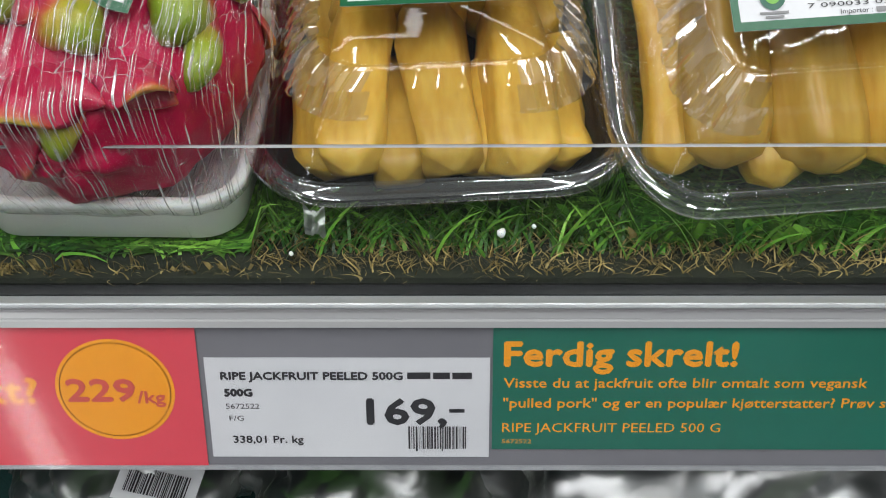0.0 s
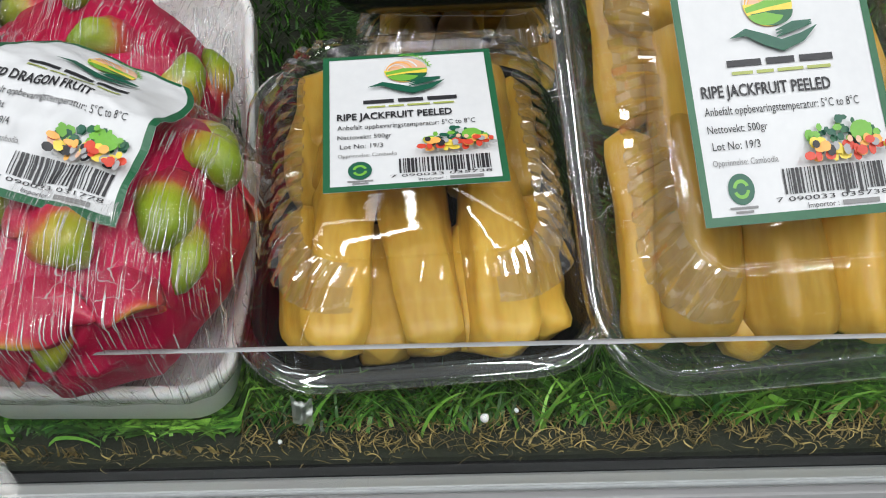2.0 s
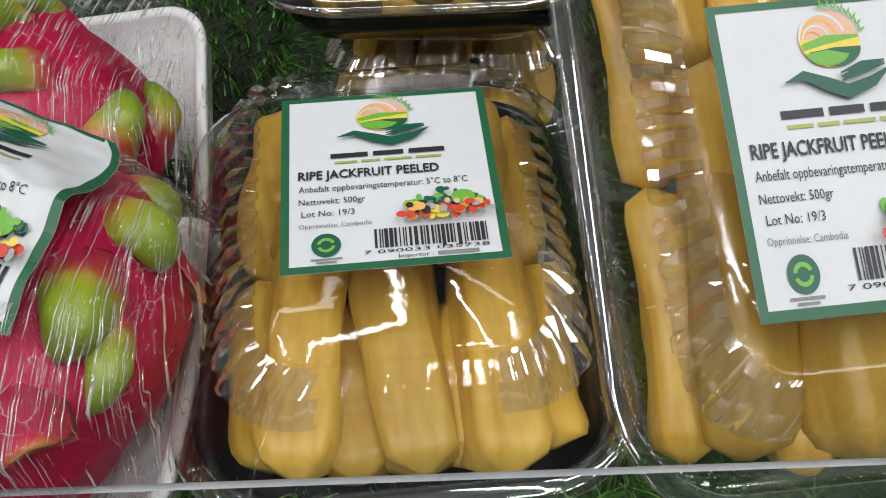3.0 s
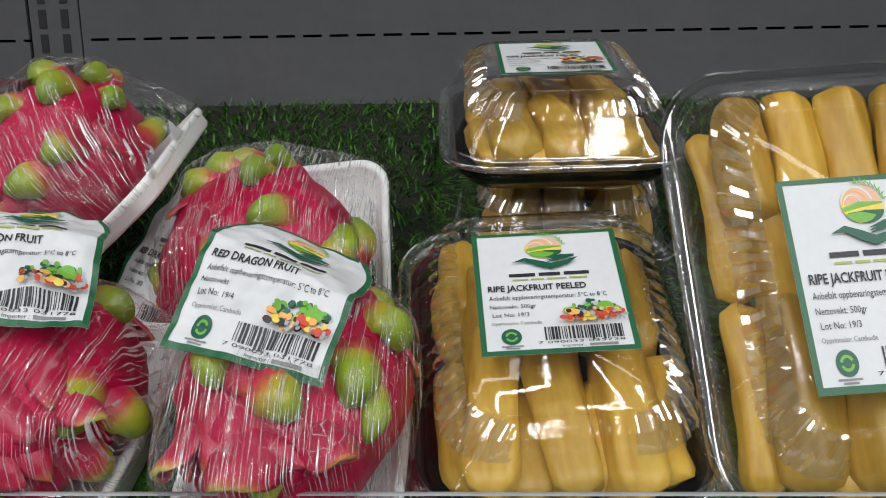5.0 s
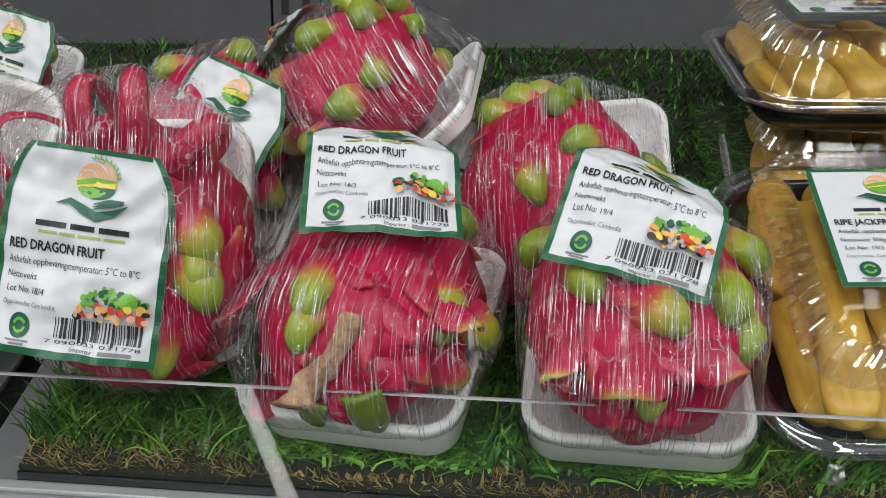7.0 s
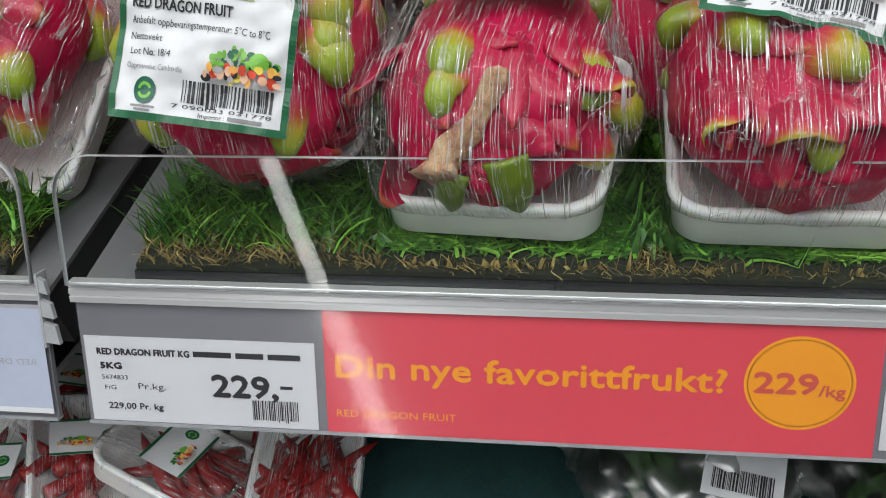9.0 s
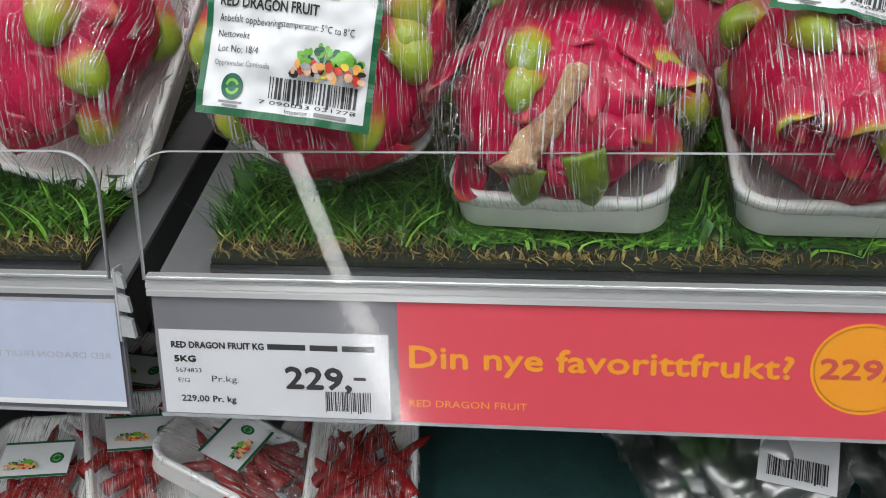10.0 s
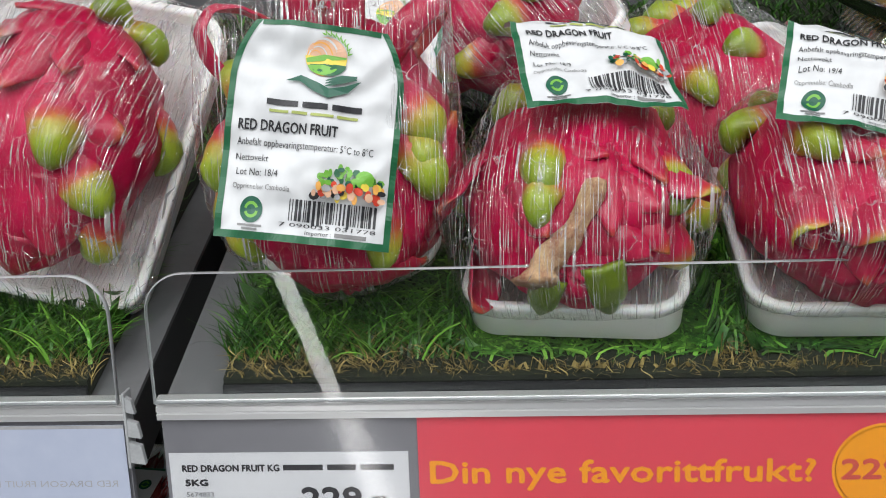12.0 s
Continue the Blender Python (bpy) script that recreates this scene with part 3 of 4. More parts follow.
def guard(x0, x1, label):
    r, z0, z1 = 0.020, 1.0005, 1.0670
    out = [(x0, z0), (x1, z0)]
    out += [(x1 - r + r * math.cos(radians(a)), z1 - r + r * math.sin(radians(a))) for a in range(0, 91, 10)]
    out += [(x0 + r + r * math.cos(radians(a)), z1 - r + r * math.sin(radians(a))) for a in range(90, 181, 10)]
    g = anchor("acrylic_guard", Matrix(), label, "shelf guard", "clear shelf guards")
    y0, y1, e = 0.3432, 0.3468, 0.0005
    n = len(out)
    cx, cz = (x0 + x1) / 2, (z0 + z1) / 2
    inner = [(x + (e if x < cx else -e), z + (e if z < cz else -e)) for x, z in out]
    for y, flip in ((y0, 1), (y1, -1)):
        vs = [(x, y, z) for x, z in inner]
        f = tuple(range(n)) if flip > 0 else tuple(range(n - 1, -1, -1))
        child("pane", mesh_of("pane", vs, [f], [M_ACRYLIC]), g)
    verts, faces = loft([[(x, y0, z) for x, z in inner], [(x, y0 + e, z) for x, z in out], [(x, y1 - e, z) for x, z in out], [(x, y1, z) for x, z in inner]], False, False)
    child("edge", mesh_of("edge", verts, faces, [M_EDGE], True), g, "pale frosted acrylic edge")
    return g


guard(-0.4955, 0.690, "clear acrylic guard standing on the shelf's front rail")
guard(-1.180, -0.5135, "clear acrylic guard on the neighbouring shelf's rail")

bracket = anchor("shelf_bracket", Matrix(), "clear plastic end clip between two shelf rails", "clip")
part("plate", box(-0.5118, -0.5104, 0.3440, 0.3535, 0.966, 1.006, 0.0004), M_EDGE, bracket)
for k, (a, b, lean) in enumerate(((0.995, 1.004, 0.003), (0.982, 0.992, 0.005), (0.968, 0.980, 0.006))):
    part("tab", prism([(-0.5104, b), (-0.5104 + lean, b - 0.002), (-0.5090 + lean, a), (-0.5104, a + 0.001)], "y", 0.3445, 0.3475), M_EDGE, bracket)


def strip_sheet(depth):
    return lambda u, v, lift: (u, depth - lift, v)


def card(name, x0, x1, z0, z1, m, depth, label, category, items, tilt=0.0):
    c = child(name, mesh_of(name, *[[(x, depth, z) for x, z in ((x0, z0), (x1, z0), (x1, z1), (x0, z1))] + [(x, depth + 0.0003, z) for x, z in ((x0, z0), (x1, z0), (x1, z1), (x0, z1))], [(0, 1, 2, 3), (7, 6, 5, 4), (0, 4, 5, 1), (1, 5, 6, 2), (2, 6, 7, 3), (3, 7, 4, 0)]], [m]))
    tagged(c, label, category)
    for nm, pieces in items:
        lay(nm, pieces, strip_sheet(depth), 0.00012, c)
    return c


card("red_sign", -0.3655, -0.1015, 0.9236, 0.9895, M_RED, 0.3500, "coral red promotion card with orange lettering in the ticket strip", "sign", [
    words("headline", "Din nye favorittfrukt?", -0.3595, 0.9545, 0.189, 0.0122, M_ORANGE, 0.00045),
    words("product_line", "RED DRAGON FRUIT", -0.3605, 0.9325, 0.061, 0.0040, M_ORANGE),
    ("price_disc", [(*disc(-0.1375, 0.9605, 0.0252, 0.0238, 48), M_ORANGE)]),
    ("disc_ring", [(*disc(-0.1375, 0.9605, 0.0236, 0.0222, 48, inner=0.985), M_ROSE)]),
    words("disc_price", "229", -0.1578, 0.9555, 0.0285, 0.0105, M_ROSE, 0.0005),
    words("disc_unit", "/kg", -0.1285, 0.9545, 0.0118, 0.0058, M_ROSE, 0.0002),
])
card("green_sign", 0.0212, 0.2850, 0.9320, 0.9905, M_GREENCARD, 0.3500, "dark green promotion card with orange lettering in the ticket strip", "sign", [
    words("headline", "Ferdig skrelt!", 0.0262, 0.9722, 0.0955, 0.0112, M_ORANGE, 0.00055),
    words("text_line", "Visste du at jackfruit ofte blir omtalt som vegansk", 0.0258, 0.9620, 0.1510, 0.0046, M_ORANGE, 0.0001),
    words("text_line", "\"pulled pork\" og er en populær kjøtterstatter? Prøv selv.", 0.0258, 0.9525, 0.1700, 0.0046, M_ORANGE, 0.0001),
    words("product_line", "RIPE JACKFRUIT PEELED 500 G", 0.0255, 0.9405, 0.0925, 0.0046, M_ORANGE),
    words("small_number", "5672522", 0.0255, 0.9350, 0.0125, 0.0020, M_ORANGE),
])


def price_ticket(x0, x1, z1, first, second, brand_at, price, price_x, price_w, code, unit, pr, label):
    items = [
        words("product_line", first, x0 + 0.0065, z1 - 0.0100, brand_at - x0 - 0.0085, 0.0036, M_INK, 0.0002),
        ("brand_bar", [(*rect(brand_at + (x1 - 0.0075 - brand_at) * a, brand_at + (x1 - 0.0075 - brand_at) * b, z1 - 0.0098, z1 - 0.0067), M_INK) for a, b in ((0, 0.36), (0.40, 0.66), (0.70, 1.0))]),
        words("size_line", second, x0 + 0.0075, z1 - 0.0178, 0.0115, 0.0034, M_INK, 0.0003),
        words("article_number", code, x0 + 0.0075, z1 - 0.0240, 0.0142, 0.0026, M_INK),
        words("class_line", "F/G", x0 + 0.0085, z1 - 0.0298, 0.0062, 0.0026, M_INK),
        words("unit_price", unit, x0 + 0.0095, z1 - 0.0405, 0.0300, 0.0036, M_INK, 0.0001),
        words("price", price, price_x, z1 - 0.0310, price_w, 0.0122, M_INK, 0.0006),
        ("price_dash", [(*rect(price_x + price_w + 0.0015, price_x + price_w + 0.0080, z1 - 0.0258, z1 - 0.0240), M_INK)]),
        barcode(x1 - 0.0345, x1 - 0.0095, z1 - 0.0435, z1 - 0.0325, code),
    ]
    if pr:
        items.append(words("unit_line", "Pr.kg.", x0 + 0.0270, z1 - 0.0290, 0.0150, 0.0036, M_INK))
    return card("price_ticket", x0, x1, z1 - 0.0476, z1, M_PAPER, 0.35025, label, "price tag", items)


price_ticket(-0.0990, 0.0200, 0.9755, "RIPE JACKFRUIT PEELED 500G", "500G", -0.0145, "169,", -0.0315, 0.0330, "5672522", "338,01 Pr. kg", False, "white paper price ticket for peeled jackfruit")
price_ticket(-0.4930, -0.3705, 0.9715, "RED DRAGON FRUIT KG", "5KG", -0.4345, "229,", -0.4255, 0.0345, "5674833", "229,00 Pr. kg", True, "white paper price ticket for dragon fruit")
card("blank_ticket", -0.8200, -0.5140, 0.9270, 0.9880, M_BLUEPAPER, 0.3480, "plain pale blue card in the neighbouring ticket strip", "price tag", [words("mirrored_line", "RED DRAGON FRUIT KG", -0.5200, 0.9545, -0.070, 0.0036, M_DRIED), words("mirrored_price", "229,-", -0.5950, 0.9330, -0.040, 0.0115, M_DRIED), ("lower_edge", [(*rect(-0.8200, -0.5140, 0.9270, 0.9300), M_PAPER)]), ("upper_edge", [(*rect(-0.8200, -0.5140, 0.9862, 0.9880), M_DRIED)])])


# ---- artificial grass ----
FOOTPRINTS = [(-0.197, -0.079, 0.362, 0.53), (-0.340, -0.212, 0.362, 0.53), (-0.47, -0.345, 0.40, 0.60), (-0.075, 0.075, 0.385, 0.74), (0.08, 0.24, 0.375, 0.60), (-0.66, -0.53, 0.40, 0.60)]


def grass(name, x0, x1, label, count, front):
    rnd = np.random.RandomState(7)
    base = prism([(0.3600, deck_z(0.360) - 0.003), (0.3585, deck_z(0.3585) + 0.007), (0.838, deck_z(0.838) + 0.009), (0.840, deck_z(0.840) - 0.003)], "x", x0, x1)
    g = anchor(name, Matrix(), label, "artificial grass", "grass mats")
    part("backing", base, M_MAT, g, "dark mat backing")
    part("edge_tape", box(x0, x1, 0.3565, 0.3588, deck_z(0.356) - 0.004, deck_z(0.356) + 0.0055), M_BLACKTRAY, g, "black edging tape")

    def blades(n, ylo, yhi, power, lmin, lmax, wide, steps, curl, flat_to=(1.0, 1.75), turned=True):
        x = rnd.uniform(x0, x1, n)
        y = ylo + (yhi - ylo) * rnd.uniform(0, 1, n) ** power
        z = deck_z(0.356) + SLOPE * (y - 0.356) + rnd.uniform(0.002, 0.008, n)
        length = rnd.uniform(lmin, lmax, n)
        patch = np.array([noise.noise(Vector((a * 14, b * 14, 0))) for a, b in zip(x, y)])
        heading = np.where(rnd.uniform(0, 1, n) < 0.5, 0.0, np.pi) + rnd.normal(0, 0.75, n) + patch * 1.5 - 0.35
        heading = np.where((np.sin(heading) < -0.12) & (y < 0.398), -heading, heading) if turned else heading
        lean = rnd.uniform(flat_to[0], flat_to[1], n)
        w = wide * rnd.uniform(0.7, 1.2, n)
        hx, hy = np.cos(heading), np.sin(heading)
        verts = np.empty((n, steps + 1, 2, 3))
        px, py, pz = x.copy(), y.copy(), z.copy()
        sx, sy = -hy, hx
        twist = rnd.uniform(-curl, curl, n)
        for k in range(steps + 1):
            ww = w * (1 - (k / steps) ** 2 * 0.9)
            verts[:, k, 0] = np.stack([px - sx * ww, py - sy * ww, pz], 1)
            verts[:, k, 1] = np.stack([px + sx * ww, py + sy * ww, pz + ww * 0.4], 1)
            a = lean * (0.35 + 0.85 * k / steps)
            st = length / steps
            ca, sa = np.cos(heading + twist * k), np.sin(heading + twist * k)
            px, py, pz = px + ca * np.sin(a) * st, py + sa * np.sin(a) * st, pz + np.cos(a) * st
        v = verts.reshape(-1, 3)
        v[:, 1] = np.minimum(np.maximum(v[:, 1], 0.3485), 0.842)
        floor_z = 1.000 + SLOPE * (v[:, 1] - 0.356)
        for fx0, fx1, fy0, fy1 in FOOTPRINTS:
            under = (v[:, 0] > fx0) & (v[:, 0] < fx1) & (v[:, 1] > fy0) & (v[:, 1] < fy1)
            v[under, 2] = np.minimum(v[under, 2], floor_z[under] + 0.009)
        b = np.arange(n)[:, None] * (steps + 1) * 2
        f = np.concatenate([b + np.array([2 * k, 2 * k + 1, 2 * k + 3, 2 * k + 2]) for k in range(steps)])
        return v, f

    v, f = blades(front + 2500, 0.3700, 0.47, 1.1, 0.018, 0.038, 0.00085, 5, 0.25)
    tagged(child("front_blades", mesh_of("front_blades", v, f.tolist(), [M_BLADE], True), g), kind="stuff")
    v, f = blades(count, 0.44, 0.838, 1.0, 0.010, 0.020, 0.0009, 3, 0.2)
    tagged(child("blades", mesh_of("blades", v, f.tolist(), [M_BLADE], True), g), kind="stuff")
    v, f = blades(int(front * 0.22), 0.3680, 0.46, 1.15, 0.024, 0.044, 0.0010, 6, 0.25)
    tagged(child("long_blades", mesh_of("long_blades", v, f.tolist(), [M_LONGBLADE], True), g), kind="stuff")
    v, f = blades(int(front * 0.75), 0.3600, 0.394, 1.2, 0.010, 0.020, 0.00042, 7, 0.9, (1.05, 1.85), False)
    v[:, 2] -= 0.002
    tagged(child("thatch", mesh_of("thatch", v, f.tolist(), [M_THATCH], True), g), kind="stuff")
    return g


grass("artificial_grass", -0.464, 0.45, "green artificial grass mat with brown thatch on the sloping shelf", 26000, 9500)
grass("artificial_grass", -0.900, -0.535, "green artificial grass mat on the neighbouring shelf", 8000, 5500)


def bead(x, y, z, r):
    bm = bmesh.new()
    bmesh.ops.create_icosphere(bm, subdivisions=2, radius=r)
    for v in bm.verts:
        v.co = Vector((x, y, z)) + v.co * (1 + 0.25 * noise.noise(v.co * 900))
    return tagged(part("foam_bead", bm, M_FOAM, None, smooth=True), "small white foam crumb lying on the grass", "crumb", "foam crumbs")


bead(0.0240, 0.354, 1.0290, 0.0019)
bead(0.0370, 0.356, 1.0310, 0.0010)
bead(-0.0600, 0.352, 1.0210, 0.0010)


# ---- peeled jackfruit packs ----
def jack_ring(w, l, r, y_mid, z, n, flute=0.0, teeth=52):
    pts, s, total = resample(rounded(w, l, r, 8), n)
    if flute:
        c = np.array([np.roll(pts, -1, 0)[i] - np.roll(pts, 1, 0)[i] for i in range(n)])
        nrm = np.stack([c[:, 1], -c[:, 0]], 1)
        nrm /= np.linalg.norm(nrm, axis=1)[:, None]
        wave = np.clip(2.6 * np.cos(2 * np.pi * teeth * s / total), -1, 1)
        wave = wave * np.clip(1.5 * np.abs(nrm[:, 0]) - 0.10, 0.03, 1)
        pts = pts + nrm * (flute * wave)[:, None]
    return [(p[0], p[1] + y_mid, z) for p in pts]


def pod(parent, x, y, z, length, r, pitch, yaw, seed):
    """A peeled bulb of fruit: long, bluntly faceted, tapering to one end."""
    rnd = random.Random(seed)
    rings = []
    steps, n = 18, 25
    bend = rnd.uniform(-0.07, 0.07)
    flatten = rnd.uniform(0.72, 0.88)
    turn = rnd.uniform(0, 6.28)
    twist = rnd.uniform(-0.5, 0.5)
    blunt, taper = rnd.uniform(9, 16), rnd.uniform(9, 16)
    sides = rnd.choice((4, 4, 5, 5))
    for i in range(steps + 1):
        s = i / steps
        e = 2 * s - 1
        rad = r * max(0.05, (1 - abs(e) ** (blunt if e < 0 else taper))) ** 0.6 * (1 - 0.10 * e * rnd.uniform(0.9, 1.1) + 0.04 * math.sin(6 * s + seed))
        ring = []
        for k in range(n):
            a = 2 * math.pi * k / n
            seg = 2 * math.pi / sides
            facet = math.cos(seg / 2) / math.cos(((a + turn + twist * e) % seg) - seg / 2)
            wob = 0.02 + 1.08 * facet + 0.10 * noise.noise(Vector((s * 3.5, math.cos(a) * 1.2 + seed, math.sin(a) * 1.2)))
            ring.append((rad * wob * math.cos(a) + bend * length * (e * e), e * length / 2, rad * wob * flatten * math.sin(a)))
        rings.append(ring)
    v, f = loft(rings)
    ob = child("fruit_piece", mesh_of("fruit_piece", v, f, [M_POD], True), parent)
    ob.matrix_basis = pose(x, y, z, pitch, 0, yaw)
    return ob


JACK_W, JACK_L, JACK_H = 0.166, 0.206, 0.062


def jackfruit_pack(place, tilt, yaw, seed, label, lot="19/3", black=True, lean=0.0, side=0.050, longer=1.0, extra=0.0, cut=0.0):
    """place: where the middle of the label's lower edge lies."""
    m = Matrix.Translation(place) @ pose(0, 0, 0, tilt, lean, 0) @ pose(0, 0, 0, 0, 0, yaw) @ Matrix.Diagonal((1, longer, 1, 1)) @ Matrix.Translation((0, -0.060, -JACK_H))
    p = anchor("jackfruit_pack", m, label, "fruit pack", "jackfruit packs")
    mid, grown = 0.092 + (extra + cut) / 2, extra - cut
    n = 544
    tray = [jack_ring(JACK_W - 0.036, JACK_L + grown - 0.036, 0.024, mid, 0.0, 72), jack_ring(JACK_W - 0.022, JACK_L + grown - 0.022, 0.03, mid, 0.008, 72), jack_ring(JACK_W - 0.018, JACK_L + grown - 0.018, 0.032, mid, 0.0135, 72), jack_ring(JACK_W - 0.012, JACK_L + grown - 0.012, 0.036, mid, 0.0145, 72), jack_ring(JACK_W - 0.013, JACK_L + grown - 0.013, 0.036, mid, 0.0155, 72), jack_ring(JACK_W - 0.021, JACK_L + grown - 0.021, 0.031, mid, 0.0150, 72), jack_ring(JACK_W - 0.022, JACK_L + grown - 0.022, 0.028, mid, 0.008, 72), jack_ring(JACK_W - 0.040, JACK_L + grown - 0.040, 0.022, mid, 0.0025, 72)]
    v, f = loft(tray)
    child("tray", mesh_of("tray", v, f, [M_BLACKTRAY if black else M_LID], True), p, "black plastic tray" if black else "clear plastic tray")
    lid = [
        jack_ring(JACK_W + 0.001, JACK_L + grown + 0.001, 0.040, mid, 0.0180, n), jack_ring(JACK_W + 0.002, JACK_L + grown + 0.002, 0.040, mid, 0.0205, n),
        jack_ring(JACK_W - 0.004, JACK_L + grown - 0.004, 0.038, mid, 0.0225, n), jack_ring(JACK_W - 0.012, JACK_L + grown - 0.012, 0.034, mid, 0.0228, n), jack_ring(JACK_W - 0.014, JACK_L + grown - 0.014, 0.033, mid, 0.0250, n),
        jack_ring(0.1375, 0.177 + grown, 0.031, mid, 0.0370, n), jack_ring(0.1270, 0.1655 + grown, 0.027, mid, 0.0462, n, 0.0003),
        jack_ring(0.1250, 0.1635 + grown, 0.026, mid, 0.0480, n, 0.0024), jack_ring(0.1150, 0.1535 + grown, 0.024, mid, 0.0560, n, 0.0027),
        jack_ring(0.1020, 0.1405 + grown, 0.021, mid, 0.0606, n, 0.0024), jack_ring(0.0985, 0.1370 + grown, 0.020, mid, 0.0610, n, 0.0002),
        jack_ring(0.0960, 0.1345 + grown, 0.019, mid, 0.0610, n), jack_ring(0.0948, 0.1333 + grown, 0.0185, mid, 0.0600, n), jack_ring(0.0925, 0.1310 + grown, 0.018, mid, 0.0600, n), jack_ring(0.0913, 0.1298 + grown, 0.0175, mid, 0.0610, n),
    ]
    v, f = loft(lid[:5], False, False)
    child("flange", mesh_of("flange", v, f, [M_FLUTE], True), p, "clear rolled flange of the lid")
    v, f = loft(lid[4:7], False, False)
    child("lid_skirt", mesh_of("lid_skirt", v, f, [M_LID], True), p, "clear plastic lid skirt")
    v, f = loft(lid[6:11], False, False)
    plain = [int(abs(sum(v[k][0] for k in q)) / len(q) < 0.030) for q in f]
    child("fluted_band", mesh_of("fluted_band", v, f, [M_FLUTE, M_LID], False, plain), p, "shiny fluted band of the lid")
    v, f = loft(lid[10:], False, True)
    child("lid_top", mesh_of("lid_top", v, f, [M_LID], True), p, "clear plastic lid top")
    rnd = random.Random(seed)
    for i in range(3):
        pod(p, -0.0340 + 0.0340 * i + rnd.uniform(-0.0015, 0.0015), 0.0530 + 0.5 * extra + 0.1 * cut + rnd.uniform(-0.003, 0.003), 0.0262, 0.104 - 0.7 * extra - 0.1 * cut + rnd.uniform(-0.005, 0.003), 0.0172, 3, rnd.uniform(-6, 6), seed * 9 + i)
    for i in range(3):
        pod(p, -0.032 + 0.032 * i + rnd.uniform(-0.002, 0.002), 0.122, 0.0250, 0.070, 0.0165, rnd.uniform(-4, 4), rnd.uniform(-9, 9), seed * 9 + 3 + i)
    for i in range(4):
        pod(p, -0.043 + 0.0287 * i, 0.150 + 0.9 * extra, 0.0190 + 0.55 * extra, 0.062, 0.0150, rnd.uniform(-4, 4), rnd.uniform(-10, 10), seed * 9 + 20 + i)
    for i, (bx, by, bl, turn) in enumerate(((-side, 0.050, 0.080, 5), (side, 0.050, 0.080, -6), (-0.018, 0.040, 0.074, 8), (0.018, 0.042, 0.072, -6), (-side, 0.130, 0.08, 0), (side, 0.130, 0.08, 0))):
        pod(p, bx, by + 0.6 * extra + 0.25 * cut, 0.0165, bl, 0.0140, 0, turn + rnd.uniform(-6, 6), seed * 9 + 10 + i)
    pack_label(p, lambda u, w, lift: (u, 0.060 + w, JACK_H + 0.0003 + lift), "RIPE JACKFRUIT PEELED", lot, "7 090033 035738", False)
    return p


jackfruit_pack((-0.002, 0.402, 1.113), 32, 3.5, 1, "clear fluted pack of peeled yellow jackfruit on a black tray")
jackfruit_pack((0.1505, 0.364, 1.108), 57, 4.0, 2, "long clear pack of peeled jackfruit leaning steeply on the shelf", black=False, side=0.052, longer=1.24, extra=0.020, cut=0.022)
jackfruit_pack((0.014, 0.612, 1.240), 13, 2, 3, "small clear pack of jackfruit stacked on another pack")
jackfruit_pack((0.022, 0.640, 1.172), 15, -4, 4, "clear jackfruit pack lying under a stacked pack")


# ---- dragon fruit packs ----
def foam_tray(p, w=0.122, l=0.170, h=0.024):
    def ring(ww, ll, r, z):
        return [(a, b, z) for a, b in rounded(ww, ll, r, 7)]
    rings = [ring(w - 0.012, l - 0.012, 0.014, 0), ring(w - 0.007, l - 0.007, 0.017, 0.0020), ring(w - 0.004, l - 0.004, 0.020, h - 0.006), ring(w, l, 0.022, h - 0.0035), ring(w, l, 0.022, h - 0.001), ring(w - 0.002, l - 0.002, 0.021, h), ring(w - 0.009, l - 0.009, 0.018, h), ring(w - 0.012, l - 0.012, 0.017, h - 0.002), ring(w - 0.030, l - 0.030, 0.012, 0.0045)]
    v, f = loft(rings)
    return child("foam_tray", mesh_of("foam_tray", v, f, [M_FOAM], True), p, "white foam tray"), [q for q in v if q[2] > h - 0.004]


def way_on(lon, lat):
    """A way from the fruit's middle: lon turns about its long axis, lat runs along it, in degrees."""
    a, b = radians(lon), radians(lat)
    return Vector((math.cos(b) * math.cos(a), math.sin(b), math.cos(b) * math.sin(a)))


